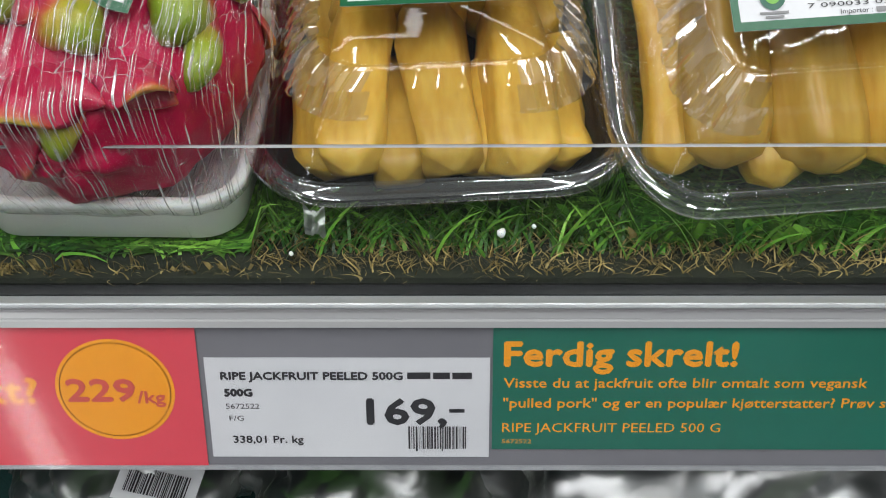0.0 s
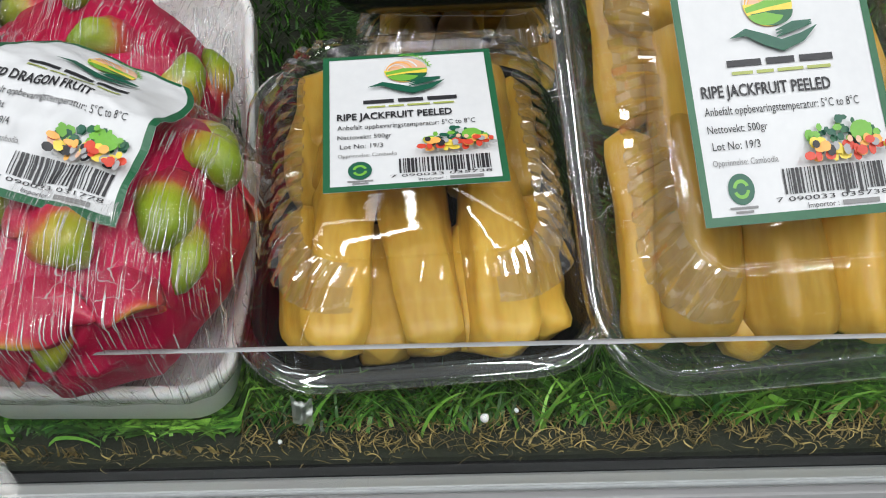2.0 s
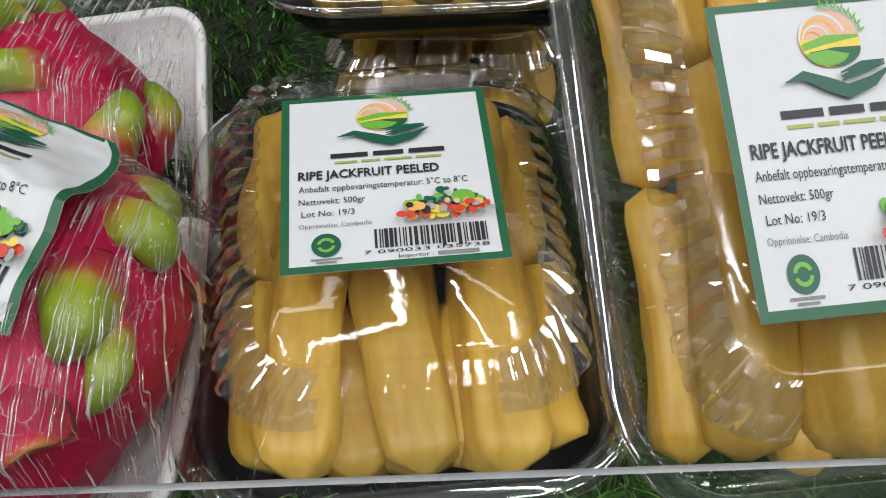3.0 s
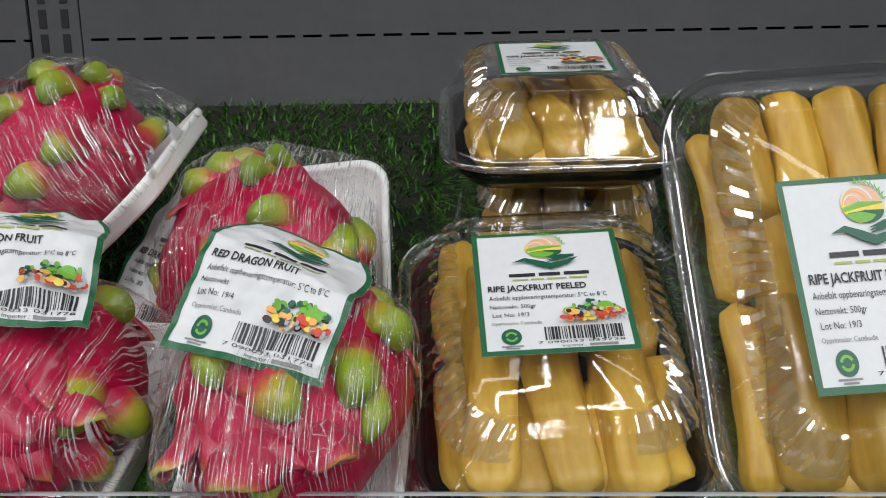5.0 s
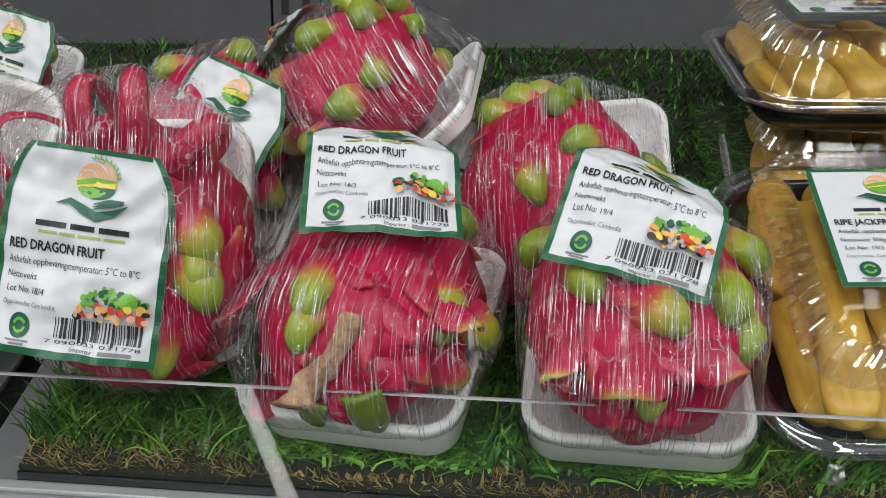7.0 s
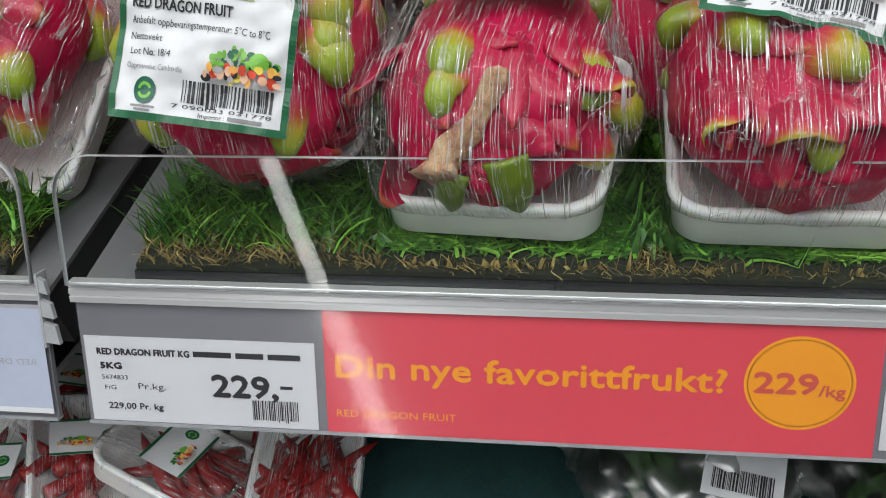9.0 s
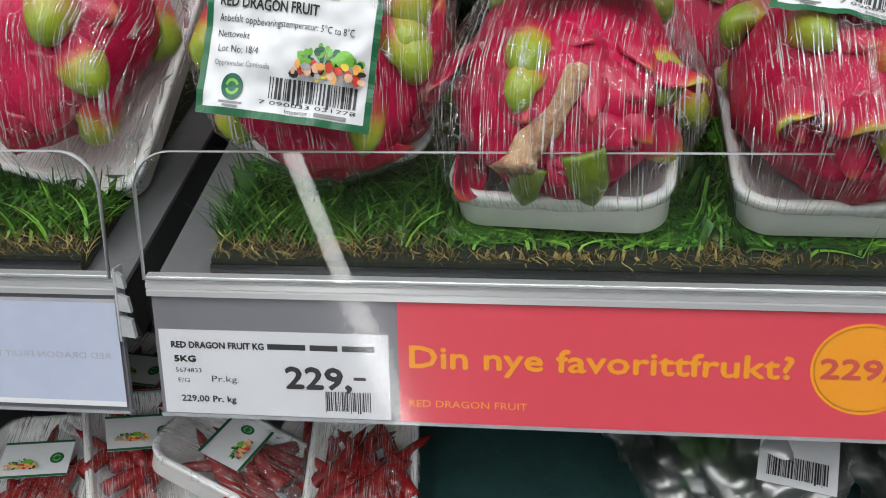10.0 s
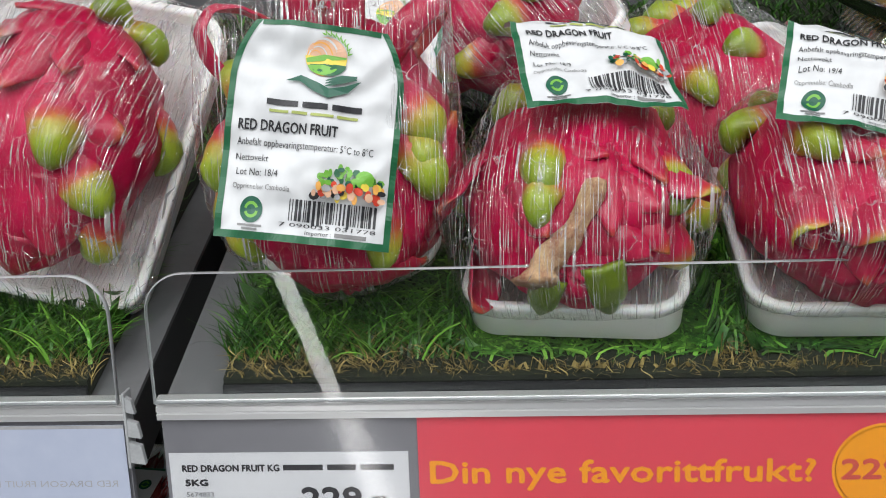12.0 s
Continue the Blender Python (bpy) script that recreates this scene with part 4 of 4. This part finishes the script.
def scale_mesh(c, r, base, tip, width, kind, rnd):
    """A fleshy scale from base to tip over an ellipsoid. K: swollen green knob, S: flat tongue, G: green tongue, H: wide hood, L: standing loop."""
    least = radians({"K": 36, "S": 34, "G": 18, "H": 16, "L": 40}[kind])
    if kind == "K":
        tip = (base + (tip - base) * 1.14).normalized()
    turn = base.angle(tip)
    if turn < least:
        axis = tip.cross(base)
        axis = axis.normalized() if axis.length > 1e-4 else Vector((1, 0, 0))
        base = Matrix.Rotation(least - turn, 3, axis) @ base
    steps, n = (22, 12) if kind == "L" else (15, 14)
    way = [base.slerp(tip, i / steps) for i in range(steps + 1)]
    curl, lean = rnd.uniform(0.85, 1.2), rnd.uniform(-0.12, 0.12)
    spots, norms = [], []
    for i, d in enumerate(way):
        q = i / steps
        nrm = Vector((d.x / r.x, d.y / r.y, d.z / r.z)).normalized()
        rise = {
            "K": -0.004 + curl * (0.0150 * q ** 1.2 - 0.009 * max(0, q - 0.68) / 0.32),
            "S": -0.002 + 0.008 * q ** 1.4 * curl,
            "G": 0.003 + 0.004 * q,
            "H": -0.003 + 0.025 * q,
            "L": -0.002 + 0.034 * math.sin(math.pi * min(1, q * 1.08)) ** 0.8,
        }[kind]
        spots.append(c + Vector((r.x * d.x, r.y * d.y, r.z * d.z)) + nrm * rise)
        norms.append(nrm)
    rings, uvs = [], []
    for i in range(steps + 1):
        q = i / steps
        along = (spots[min(i + 1, steps)] - spots[max(i - 1, 0)]).normalized()
        side = along.cross(norms[i]).normalized()
        up = side.cross(along).normalized()
        end = max(0.0, 1 - (max(0, q - 0.60) / 0.40) ** 2.3) ** 0.62 + 0.02
        if kind == "K":
            w = 0.92 * width * (1.9 - 1.9 * q + 0.95 * q * q) * (0.96 + 0.08 * math.sin(5 * q + 9 * lean)) * end
            t = width * (0.30 + 0.42 * min(1, q / 0.6)) * end
            bow = 0.30
        elif kind == "H":
            w, t, bow = width * (1.25 - 0.2 * q) * (0.45 + 0.55 * end), 0.0012, 0.35 + 0.5 * q
        elif kind == "L":
            w, t, bow = width * (1.0 - 0.5 * q), 0.0013, 0.55
        else:
            w = width * (1.3 - 0.35 * q) * max(0.03, 1 - max(0, q - 0.5) ** 2 * 3.9) ** 0.8
            t, bow = 0.0016 + 0.10 * width * (1 - q), (0.45 if kind == "S" else 0.25)
        ring = []
        for k in range(n):
            f = 2 * math.pi * k / n
            x = w * math.cos(f)
            y = t * math.sin(f) - bow * x * x / max(width, 1e-6) + lean * x * q
            at = spots[i] + side * x + up * y
            ring.append(tuple(at + up * (0.0014 * noise.noise(at * 110) + 0.0007 * noise.noise(at * 300)) * min(1, w / 0.006)))
        rings.append(ring)
        u = {"K": 0.04 + 1.0 * q, "S": 0.05 + 0.66 * q ** 2, "G": 0.90 + 0.14 * q, "H": 0.06 + 0.46 * q ** 4, "L": 0.15 + 0.5 * q}[kind]
        uvs += [(u, k / n) for k in range(n)]
    v, f = loft(rings)
    return mesh_of("scale", v, f, [M_BRACT if kind in "KGH" else M_BRACT_RED], True, None, uvs), v


def dragon_pack(m, fruit_c, radii, bracts, label, apex=-1, stem=None, tray=True, film_lift=0.0012, tips=(), bare=None, calm=False, gap=0.46, long=False, seed=1, tray_size=(0.122, 0.170)):
    """bracts: count of leaf-like scales. apex: the end (-1 front, 1 back) they grow towards."""
    rnd = random.Random(seed)
    p = anchor("dragon_fruit_pack", m, label, "fruit pack", "dragon fruit packs")
    hull = []
    if tray:
        _, rim = foam_tray(p, *tray_size)
        hull += rim
    c, r = Vector(fruit_c), Vector(radii)
    rings = []
    for i in range(25):
        th = math.pi * i / 24
        ring = []
        for k in range(32):
            a = 2 * math.pi * k / 32
            d = Vector((math.sin(th) * math.cos(a), -math.cos(th), math.sin(th) * math.sin(a)))
            b = 1 + 0.07 * noise.noise(d * 2.3 + Vector((seed, 0, 0))) + 0.022 * math.cos(5 * a + 4 * th) + 0.075 * noise.noise(d * 4.5 + Vector((0, seed, 0)))
            ring.append((c.x + r.x * d.x * b + 1e-5 * math.cos(a), c.y + r.y * d.y * b, c.z + r.z * d.z * b + 1e-5 * math.sin(a)))
        rings.append(ring)
    v, f = loft(rings)
    fruit = child("dragon_fruit", mesh_of("dragon_fruit", v, f, [M_BODY], True), p, "bright pink dragon fruit with green-tipped scales")
    hull += v
    made = [(kind, way_on(*base), way_on(*tip), mm / 1000) for kind, base, tip, mm in tips]
    taken = [tip for _, _, tip, _ in made] + [base.slerp(tip, 0.4) for _, base, tip, _ in made]
    for i in range(bracts + 16):
        yy = -0.86 + 1.72 * (i + 0.5) / (bracts + 16)
        az = 2.39996 * i + rnd.uniform(-0.25, 0.25) + seed
        d = Vector((math.sqrt(1 - yy * yy) * math.cos(az), yy, math.sqrt(1 - yy * yy) * math.sin(az)))
        pt = c + Vector((r.x * d.x, r.y * d.y, r.z * d.z))
        if d.z < -0.45 or any((d - o).length < gap for o in taken):
            continue
        if calm and d.y < -0.1 and d.z > -0.1:
            continue
        if bare and (m @ pt - Vector(bare)).length < 0.052:
            continue
        if stem and (pt - Vector(stem[1])).length < 0.034:
            continue
        root = (d - Vector((rnd.uniform(-0.2, 0.2), apex * 0.6, rnd.uniform(-0.2, 0.2)))).normalized()
        taken.append(d)
        made.append((rnd.choice("SSK") if long else rnd.choice("KKKSH"), root, d, rnd.uniform(0.0095, 0.012)))
    for kind, base, tip, wide in made:
        me, bv = scale_mesh(c, r, base, tip, wide, kind, rnd)
        child("scale", me, fruit)
        hull += bv
    if stem:
        a, b = Vector(stem[0]), Vector(stem[1])
        rings = []
        for i in range(19):
            s = i / 18
            q = a.lerp(b, s) + Vector((0.002 * math.sin(6 * s), 0, 0.002 * math.cos(5 * s)))
            rad = 0.0050 * (1 + 0.75 * s * s) * (1 + 0.18 * math.sin(13 * s))
            ring = []
            for k in range(18):
                f = 2 * math.pi * k / 18
                rag = 1 + 0.55 * noise.noise(Vector((math.cos(f) * 2.2, math.sin(f) * 2.2, s * 3 + seed))) + 0.5 * s * noise.noise(Vector((math.cos(f) * 5, math.sin(f) * 5, s * 16)))
                ring.append((q.x + rad * rag * math.cos(f), q.y - 0.5 * rad * rag * math.sin(f), q.z + 0.8 * rad * rag * math.sin(f)))
            rings.append(ring)
        v, f = loft(rings)
        child("stem", mesh_of("stem", v, f, [M_STEM], True), fruit, "dried brown stem end")
        hull += v
    bm = bmesh.new()
    for q in hull:
        bm.verts.new(q)
    res = bmesh.ops.convex_hull(bm, input=bm.verts[:])
    bmesh.ops.delete(bm, geom=[v for v in bm.verts if not v.link_faces], context="VERTS")
    for _ in range(3):
        long_edges = [e for e in bm.edges if e.calc_length() > 0.007]
        if long_edges:
            bmesh.ops.subdivide_edges(bm, edges=long_edges, cuts=1)
    bmesh.ops.triangulate(bm, faces=bm.faces[:])
    bm.normal_update()
    for v in bm.verts:
        v.co += v.normal * (film_lift + 0.0011 * noise.noise(v.co * 60) + 0.0011 * (1 - abs(noise.noise(v.co * 95 + Vector((seed, 0, 0))) * 2.2)))
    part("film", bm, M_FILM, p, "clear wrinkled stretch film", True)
    return p


def corner_sheet(p, lower_mid, right, up, bend, crumple, seed, fold=None):
    """A paper sheet in the world: lower middle, the way right and up, bent round its upright."""
    inv = p.matrix_world.inverted()
    lower_mid, right, up = Vector(lower_mid), Vector(right).normalized(), Vector(up).normalized()
    up = (up - right * up.dot(right)).normalized()
    out = right.cross(up).normalized()

    def sheet(u, v, lift):
        w = -bend * u * u + crumple * noise.noise(Vector((u * 42, v * 42, seed))) + 0.5 * crumple * noise.noise(Vector((u * 110, v * 110, seed + 3)))
        if fold:
            over = max(0.0, v - fold[0] + fold[1] * u)
            v -= over * (1 - math.cos(fold[2]))
            w -= over * math.sin(fold[2])
        return tuple(inv @ (lower_mid + right * u + up * v + out * (w + lift)))

    return sheet


def dragon_label(p, lower_mid, right, up, lot, digits="7 090033 031778", bend=3.0, crumple=0.0042, seed=1, fold=None, note=", creased"):
    pack_label(p, corner_sheet(p, lower_mid, right, up, bend, crumple, seed, fold), "RED DRAGON FRUIT", lot, digits, True, note)


def on_deck(x, y, tilt, yaw, lift=0.006, roll=0.0):
    return Matrix.Translation((x, y, deck_z(y) + lift)) @ pose(0, 0, 0, tilt, roll, yaw)


D_SCALES = [("K", (155, 20), (166, 13), 11.5), ("K", (124, -1), (117, -26), 11.5), ("K", (94, -25), (72, -41), 12.5), ("K", (47, -7), (46, -29), 11.5), ("K", (37, 17), (26, 6), 11.5), ("K", (27, -30), (23, -38), 8), ("H", (102, -45), (108, -66), 17), ("S", (57, -46), (24, -45), 9), ("S", (151, -24), (163, -56), 10), ("S", (77, -57), (52, -58), 7), ("S", (147, -72), (-167, -78), 9), ("K", (84, -75), (85, -84), 8), ("S", (115, -12), (94, -35), 9), ("H", (55, -42), (42, -50), 12), ("H", (147, -35), (151, -51), 12), ("S", (127, -38), (135, -61), 10)]
E_SCALES = [("K", (106, -7), (103, -45), 11), ("S", (77, -8), (48, -61), 9.5), ("G", (20, -72), (-62, -50), 8.5), ("G", (-170, -82), (-112, -48), 7), ("S", (55, -36), (31, -40), 10), ("K", (26, -5), (20, -30), 10), ("K", (14, -3), (-17, -6), 12), ("K", (108, -51), (113, -61), 9), ("S", (29, -58), (8, -53), 10), ("K", (3, -32), (-29, -21), 10), ("K", (39, 37), (25, 31), 11), ("K", (126, 22), (133, 15), 11), ("S", (93, -19), (70, -28), 9), ("H", (33, -13), (20, -23), 11), ("S", (52, -8), (36, -28), 10), ("S", (30, -44), (2, -45), 9), ("S", (121, -48), (107, -66), 9)]
F_SCALES = [("L", (104, 40), (126, 80), 9), ("L", (76, 44), (70, 86), 8), ("L", (55, 37), (10, 45), 9), ("L", (150, 36), (148, 62), 8), ("K", (135, 19), (154, 33), 12), ("K", (50, 13), (40, -2), 12), ("K", (44, -11), (38, -22), 11), ("K", (60, -40), (56, -55), 10), ("K", (155, -40), (152, -47), 10), ("K", (156, -7), (155, -17), 10), ("K", (154, -29), (152, -35), 10), ("K", (45, -2), (48, -16), 10)]
G_SCALES = [("K", (28, -1), (16, -22), 11), ("K", (-8, 29), (-19, 12), 10), ("K", (-3, -32), (-38, -23), 11), ("K", (128, 22), (133, 16), 9)]
H_SCALES = [("K", (60, 12), (70, 11), 13), ("K", (43, 19), (42, -21), 12), ("K", (74, -11), (84, -32), 12), ("K", (27, 20), (29, 10), 12), ("K", (9, -38), (17, -60), 11), ("K", (20, -73), (97, -78), 11), ("S", (3, -23), (-29, -23), 8), ("K", (104, -33), (128, -18), 10), ("K", (7, 22), (5, -8), 9)]
I_SCALES = [("K", (108, 62), (120, 59), 11), ("K", (56, 62), (71, 51), 11), ("K", (140, 48), (149, 38), 12), ("K", (127, 57), (138, 51), 12), ("K", (71, 65), (84, 34), 11), ("S", (144, 46), (137, 19), 9), ("K", (62, 18), (80, 8), 11), ("K", (97, -8), (93, -18), 11)]
J_SCALES = [("K", (62, -6), (58, -21), 14), ("S", (46, -1), (29, 1), 12), ("K", (26, -28), (17, -31), 12), ("K", (-8, -44), (-18, -51), 12), ("S", (56, -61), (-64, -83), 14), ("S", (51, -24), (25, -60), 16)]


def labelled(p, *args, **kw):
    bpy.context.view_layer.update()
    dragon_label(p, *args, **kw)


pack = dragon_pack(on_deck(-0.138, 0.442, 25, -2, 0.014), (0.0, -0.012, 0.052), (0.059, 0.074, 0.049), 26, "film-wrapped red dragon fruit with a creased folded label", -1, seed=3, tray_size=(0.118, 0.152), calm=True, tips=D_SCALES, bare=(-0.140, 0.395, 1.150))
labelled(pack, (-0.153, 0.357, 1.125), (0.069, -0.012, -0.014), (0.022, 0.042, 0.048), "19/4", seed=2, fold=(0.054, 0.25, 0.85))
pack = dragon_pack(on_deck(-0.276, 0.442, 24, -9, 0.014), (0.0, -0.013, 0.052), (0.058, 0.072, 0.047), 26, "film-wrapped dragon fruit with a dried stem and label", -1, ((0.014, -0.066, 0.090), (-0.013, -0.092, 0.052)), seed=5, tray_size=(0.116, 0.150), gap=0.34, tips=E_SCALES, bare=(-0.268, 0.40, 1.160))
labelled(pack, (-0.268, 0.369, 1.1400), (0.077, 0.016, -0.006), (0.004, 0.060, 0.046), "18/3", seed=4, fold=(0.060, 0.1, 0.7))
pack = dragon_pack(Matrix.Translation((-0.408, 0.450, 1.110)) @ pose(0, 0, 0, 76, 0, 4), (0.0, -0.006, 0.054), (0.060, 0.071, 0.050), 22, "upright film-wrapped dragon fruit with a large label", 1, seed=8, long=True, tray_size=(0.104, 0.138), gap=0.36, tips=F_SCALES, bare=(-0.405, 0.350, 1.130))
labelled(pack, (-0.412, 0.3245, 1.0840), (0.080, 0.010, -0.012), (0.012, 0.024, 0.090), "18/4", seed=6, bend=4.0)
pack = dragon_pack(Matrix.Translation((-0.415, 0.590, 1.115)) @ pose(0, 0, 0, 40, 0, -6), (0.0, 0.0, 0.052), (0.052, 0.066, 0.048), 22, "film-wrapped dragon fruit behind another with label", -1, seed=11, tips=G_SCALES, bare=(-0.41, 0.50, 1.175))
labelled(pack, (-0.425, 0.492, 1.118), (0.075, -0.022, -0.028), (0.020, 0.03, 0.080), "18/3", seed=7)
pack = dragon_pack(Matrix.Translation((-0.271, 0.585, 1.162)) @ pose(0, 0, 0, 15, 0, 0) @ pose(0, 0, 0, 0, -42, 0), (-0.016, 0.0, 0.054), (0.054, 0.066, 0.050), 22, "film-wrapped dragon fruit tipped over against its white tray", 1, seed=13, tray_size=(0.100, 0.150, 0.014), tips=H_SCALES)
labelled(pack, (-0.392, 0.560, 1.200), (0.45, -0.72, 0.35), (0.40, 0.45, 0.70), "18/3", seed=9, fold=(0.045, 0.0, 0.9))
pack = dragon_pack(Matrix.Translation((-0.170, 0.596, 1.092)) @ pose(0, 0, 0, 52, 0, 0) @ pose(0, 0, 0, 0, -6, 3), (-0.010, -0.010, 0.056), (0.064, 0.077, 0.054), 22, "film-wrapped dragon fruit on a white tray leaning back", 1, seed=17, tray_size=(0.140, 0.175), tips=I_SCALES)
labelled(pack, (-0.262, 0.520, 1.085), (0.8, -0.4, -0.2), (0.25, 0.5, 0.8), "18/3", seed=10)
pack = dragon_pack(Matrix.Translation((-0.575, 0.470, 1.115)) @ pose(0, 0, 0, 64, 0, 0) @ pose(0, 0, 0, 0, 0, -14), (0.008, -0.006, 0.050), (0.058, 0.074, 0.048), 22, "film-wrapped dragon fruit upright on the neighbouring shelf", -1, seed=19, long=True, tray_size=(0.150, 0.190), tips=J_SCALES)
pack = dragon_pack(Matrix.Translation((-0.640, 0.660, 1.140)) @ pose(0, 0, 0, 35, 0, 10), (0.0, 0.0, 0.052), (0.052, 0.066, 0.048), 18, "film-wrapped dragon fruit at the back of the neighbouring shelf", -1, seed=23, bare=(-0.58, 0.6, 1.2))
labelled(pack, (-0.615, 0.575, 1.150), (0.9, -0.2, -0.2), (-0.1, 0.45, 0.9), "18/3", seed=12)


# ---- lower shelf ----
def low_z(y):
    return 0.755 + SLOPE * (y - 0.30)


low = anchor("lower_shelf", Matrix(), "dark lower produce shelf in the shade", "shelf")
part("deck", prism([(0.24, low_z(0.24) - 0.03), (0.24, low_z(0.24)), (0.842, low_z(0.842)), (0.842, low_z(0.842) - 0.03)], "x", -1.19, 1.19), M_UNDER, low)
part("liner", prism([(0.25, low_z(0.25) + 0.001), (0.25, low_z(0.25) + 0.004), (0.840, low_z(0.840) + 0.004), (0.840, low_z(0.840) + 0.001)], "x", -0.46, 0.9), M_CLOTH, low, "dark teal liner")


def chilli_tray(x, y, yaw, lift, seed, roll=0.0, marked=True):
    rnd = random.Random(seed)
    p = anchor("chilli_tray", Matrix.Translation((x, y, low_z(y) + lift)) @ pose(0, 0, 0, 22, roll, yaw) @ Matrix.Scale(0.76, 4), "white foam tray of red chillies under film", "vegetable pack", "chilli trays")
    foam_tray(p, 0.095, 0.140, 0.024)
    for i in range(14):
        rings = []
        for k in range(9):
            s = k / 8
            rad = 0.0065 * (1 - s ** 2.2) ** 0.5 + 0.0003
            rings.append([(rad * math.cos(2 * math.pi * j / 8) + 0.012 * s * s, -0.045 + 0.09 * s, rad * math.sin(2 * math.pi * j / 8)) for j in range(8)])
        v, f = loft(rings)
        ob = child("chilli", mesh_of("chilli", v, f, [M_CHILLI], True), p)
        ob.matrix_basis = pose(rnd.uniform(-0.026, 0.026), rnd.uniform(-0.022, 0.022), 0.013 + 0.0008 * i, 0, 0, rnd.uniform(-60, 60))
    rings = [[(a, b, z) for a, b in rounded(w, l, 0.028, 7)] for w, l, z in ((0.097, 0.142, 0.018), (0.097, 0.142, 0.025), (0.08, 0.125, 0.029), (0.05, 0.09, 0.0315))]
    v, f = loft(rings, False, True)
    child("film", mesh_of("film", v, f, [M_FILM], True), p)
    if marked:
        v, f = rect(-0.030, 0.030, -0.020, 0.020, 4, 4)
        flat_at = lambda q, b, h: (q, b + 0.01, 0.0325 + h)
        lb = lay("label", [(v, f, M_PAPER)], flat_at, 0.0, p, "white and green printed label")
        lay("lower_border", [(*rect(-0.030, 0.030, -0.020, -0.0175), M_BORDER)], flat_at, 0.0004, lb)
        lay("upper_border", [(*rect(-0.030, 0.030, 0.0175, 0.020), M_BORDER)], flat_at, 0.0004, lb)
        lay("picture", vegetables(-0.024, -0.014, 0.028, 0.014, seed)[1], flat_at, 0.0004, lb)
        lay("mark", recycling_mark(0.018, 0.0, 0.006)[1], flat_at, 0.0004, lb)
    return p


chilli_tray(-0.425, 0.560, 62, 0.040, 1, -16)
chilli_tray(-0.590, 0.520, -10, 0.004, 2)
chilli_tray(-0.520, 0.560, 70, 0.034, 3, -14, False)
chilli_tray(-0.560, 0.445, 30, 0.022, 5, 8)
chilli_tray(-0.440, 0.470, -16, 0.004, 6, 0, False)
chilli_tray(-0.490, 0.440, 78, 0.024, 7, -6)
chilli_tray(-0.405, 0.440, 4, 0.022, 8, -6, False)
chilli_tray(-0.630, 0.440, 12, 0.004, 9)


def greens_bag(x, y, w, l, h, seed, label, leafy=True, ticket=False):
    p = anchor("produce_bag", Matrix.Translation((x, y, low_z(y) + 0.004)) @ pose(0, 0, 0, 22, 0, (seed * 37) % 30 - 15), label, "produce bag", "bagged greens")
    bm = bmesh.new()
    bmesh.ops.create_icosphere(bm, subdivisions=5, radius=1)
    for v in bm.verts:
        d = v.co.copy()
        k = 1 + 0.22 * noise.noise(d * 2.2 + Vector((seed, 0, 0))) + 0.12 * noise.noise(d * 6 + Vector((0, seed, 0))) + 0.05 * noise.noise(d * 14)
        v.co = Vector((d.x * w / 2 * k, d.y * l / 2 * k, h / 2 + max(d.z, -0.9) * h / 2 * k))
    part("bag", bm, M_BAG, p, "crinkled clear plastic bag", True)
    rnd = np.random.RandomState(seed)
    verts, faces = [], []
    for _ in range(160 if leafy else 60):
        d = rnd.normal(size=3)
        d /= np.linalg.norm(d)
        c = d * rnd.uniform(0.3, 0.8) * np.array([w / 2, l / 2, h / 2]) + np.array([0, 0, h / 2])
        a, b = rnd.normal(size=3), rnd.normal(size=3)
        a, b = a / np.linalg.norm(a) * rnd.uniform(0.012, 0.025), b / np.linalg.norm(b) * rnd.uniform(0.005, 0.010)
        k = len(verts)
        verts += [c - a, c - 0.3 * a + b, c + 0.4 * a + b * 0.9, c + a, c + 0.4 * a - b * 0.9, c - 0.3 * a - b]
        faces += [(k, k + 1, k + 2, k + 3), (k, k + 3, k + 4, k + 5)]
    tagged(child("leaves", mesh_of("leaves", verts, faces, [M_GREENS]), p, "dark leafy greens"), kind="stuff")
    if ticket:
        v, f = rect(-0.026, 0.026, -0.02, 0.022, 3, 3)
        lb = lay("label", [(v, f, M_PAPER)], lambda a, b, q: (0.8 * a + 0.25 * b + 0.020, 0.8 * b - 0.25 * a - l * 0.34, h * 0.90 + q + 0.25 * b), 0.0, p, "white printed label")
        lay("print", [barcode(-0.02, 0.02, -0.015, 0.0, seed)[1][0]], lambda a, b, q: (0.8 * a + 0.25 * b + 0.020, 0.8 * b - 0.25 * a - l * 0.34, h * 0.90 + q + 0.25 * b), 0.0006, lb)
    return p


greens_bag(-0.175, 0.500, 0.15, 0.20, 0.075, 3, "clear bag of leafy greens with a paper label, in the shade", True, True)
greens_bag(-0.030, 0.475, 0.15, 0.20, 0.085, 5, "clear crinkled bag of leafy greens lying in the shade")
greens_bag(0.130, 0.480, 0.24, 0.24, 0.150, 8, "large crinkled clear plastic bag of produce", False)
greens_bag(0.310, 0.485, 0.22, 0.24, 0.145, 9, "large crinkled clear plastic bag of produce", False)

# torn scrap of film on the grass
scrap_v, scrap_f = rect(-0.006, 0.006, -0.006, 0.006, 8, 8)
scrap = child("film_scrap", mesh_of("film_scrap", [(-0.050 + a * 0.7, 0.3525 + 0.003 * noise.noise(Vector((a * 300, b * 300, 2))), 1.0345 + b + 0.003 * noise.noise(Vector((a * 260, b * 260, 7)))) for a, b in scrap_v], scrap_f, [M_BAG], True))
tagged(scrap, "small torn scrap of clear film on the grass", "litter")
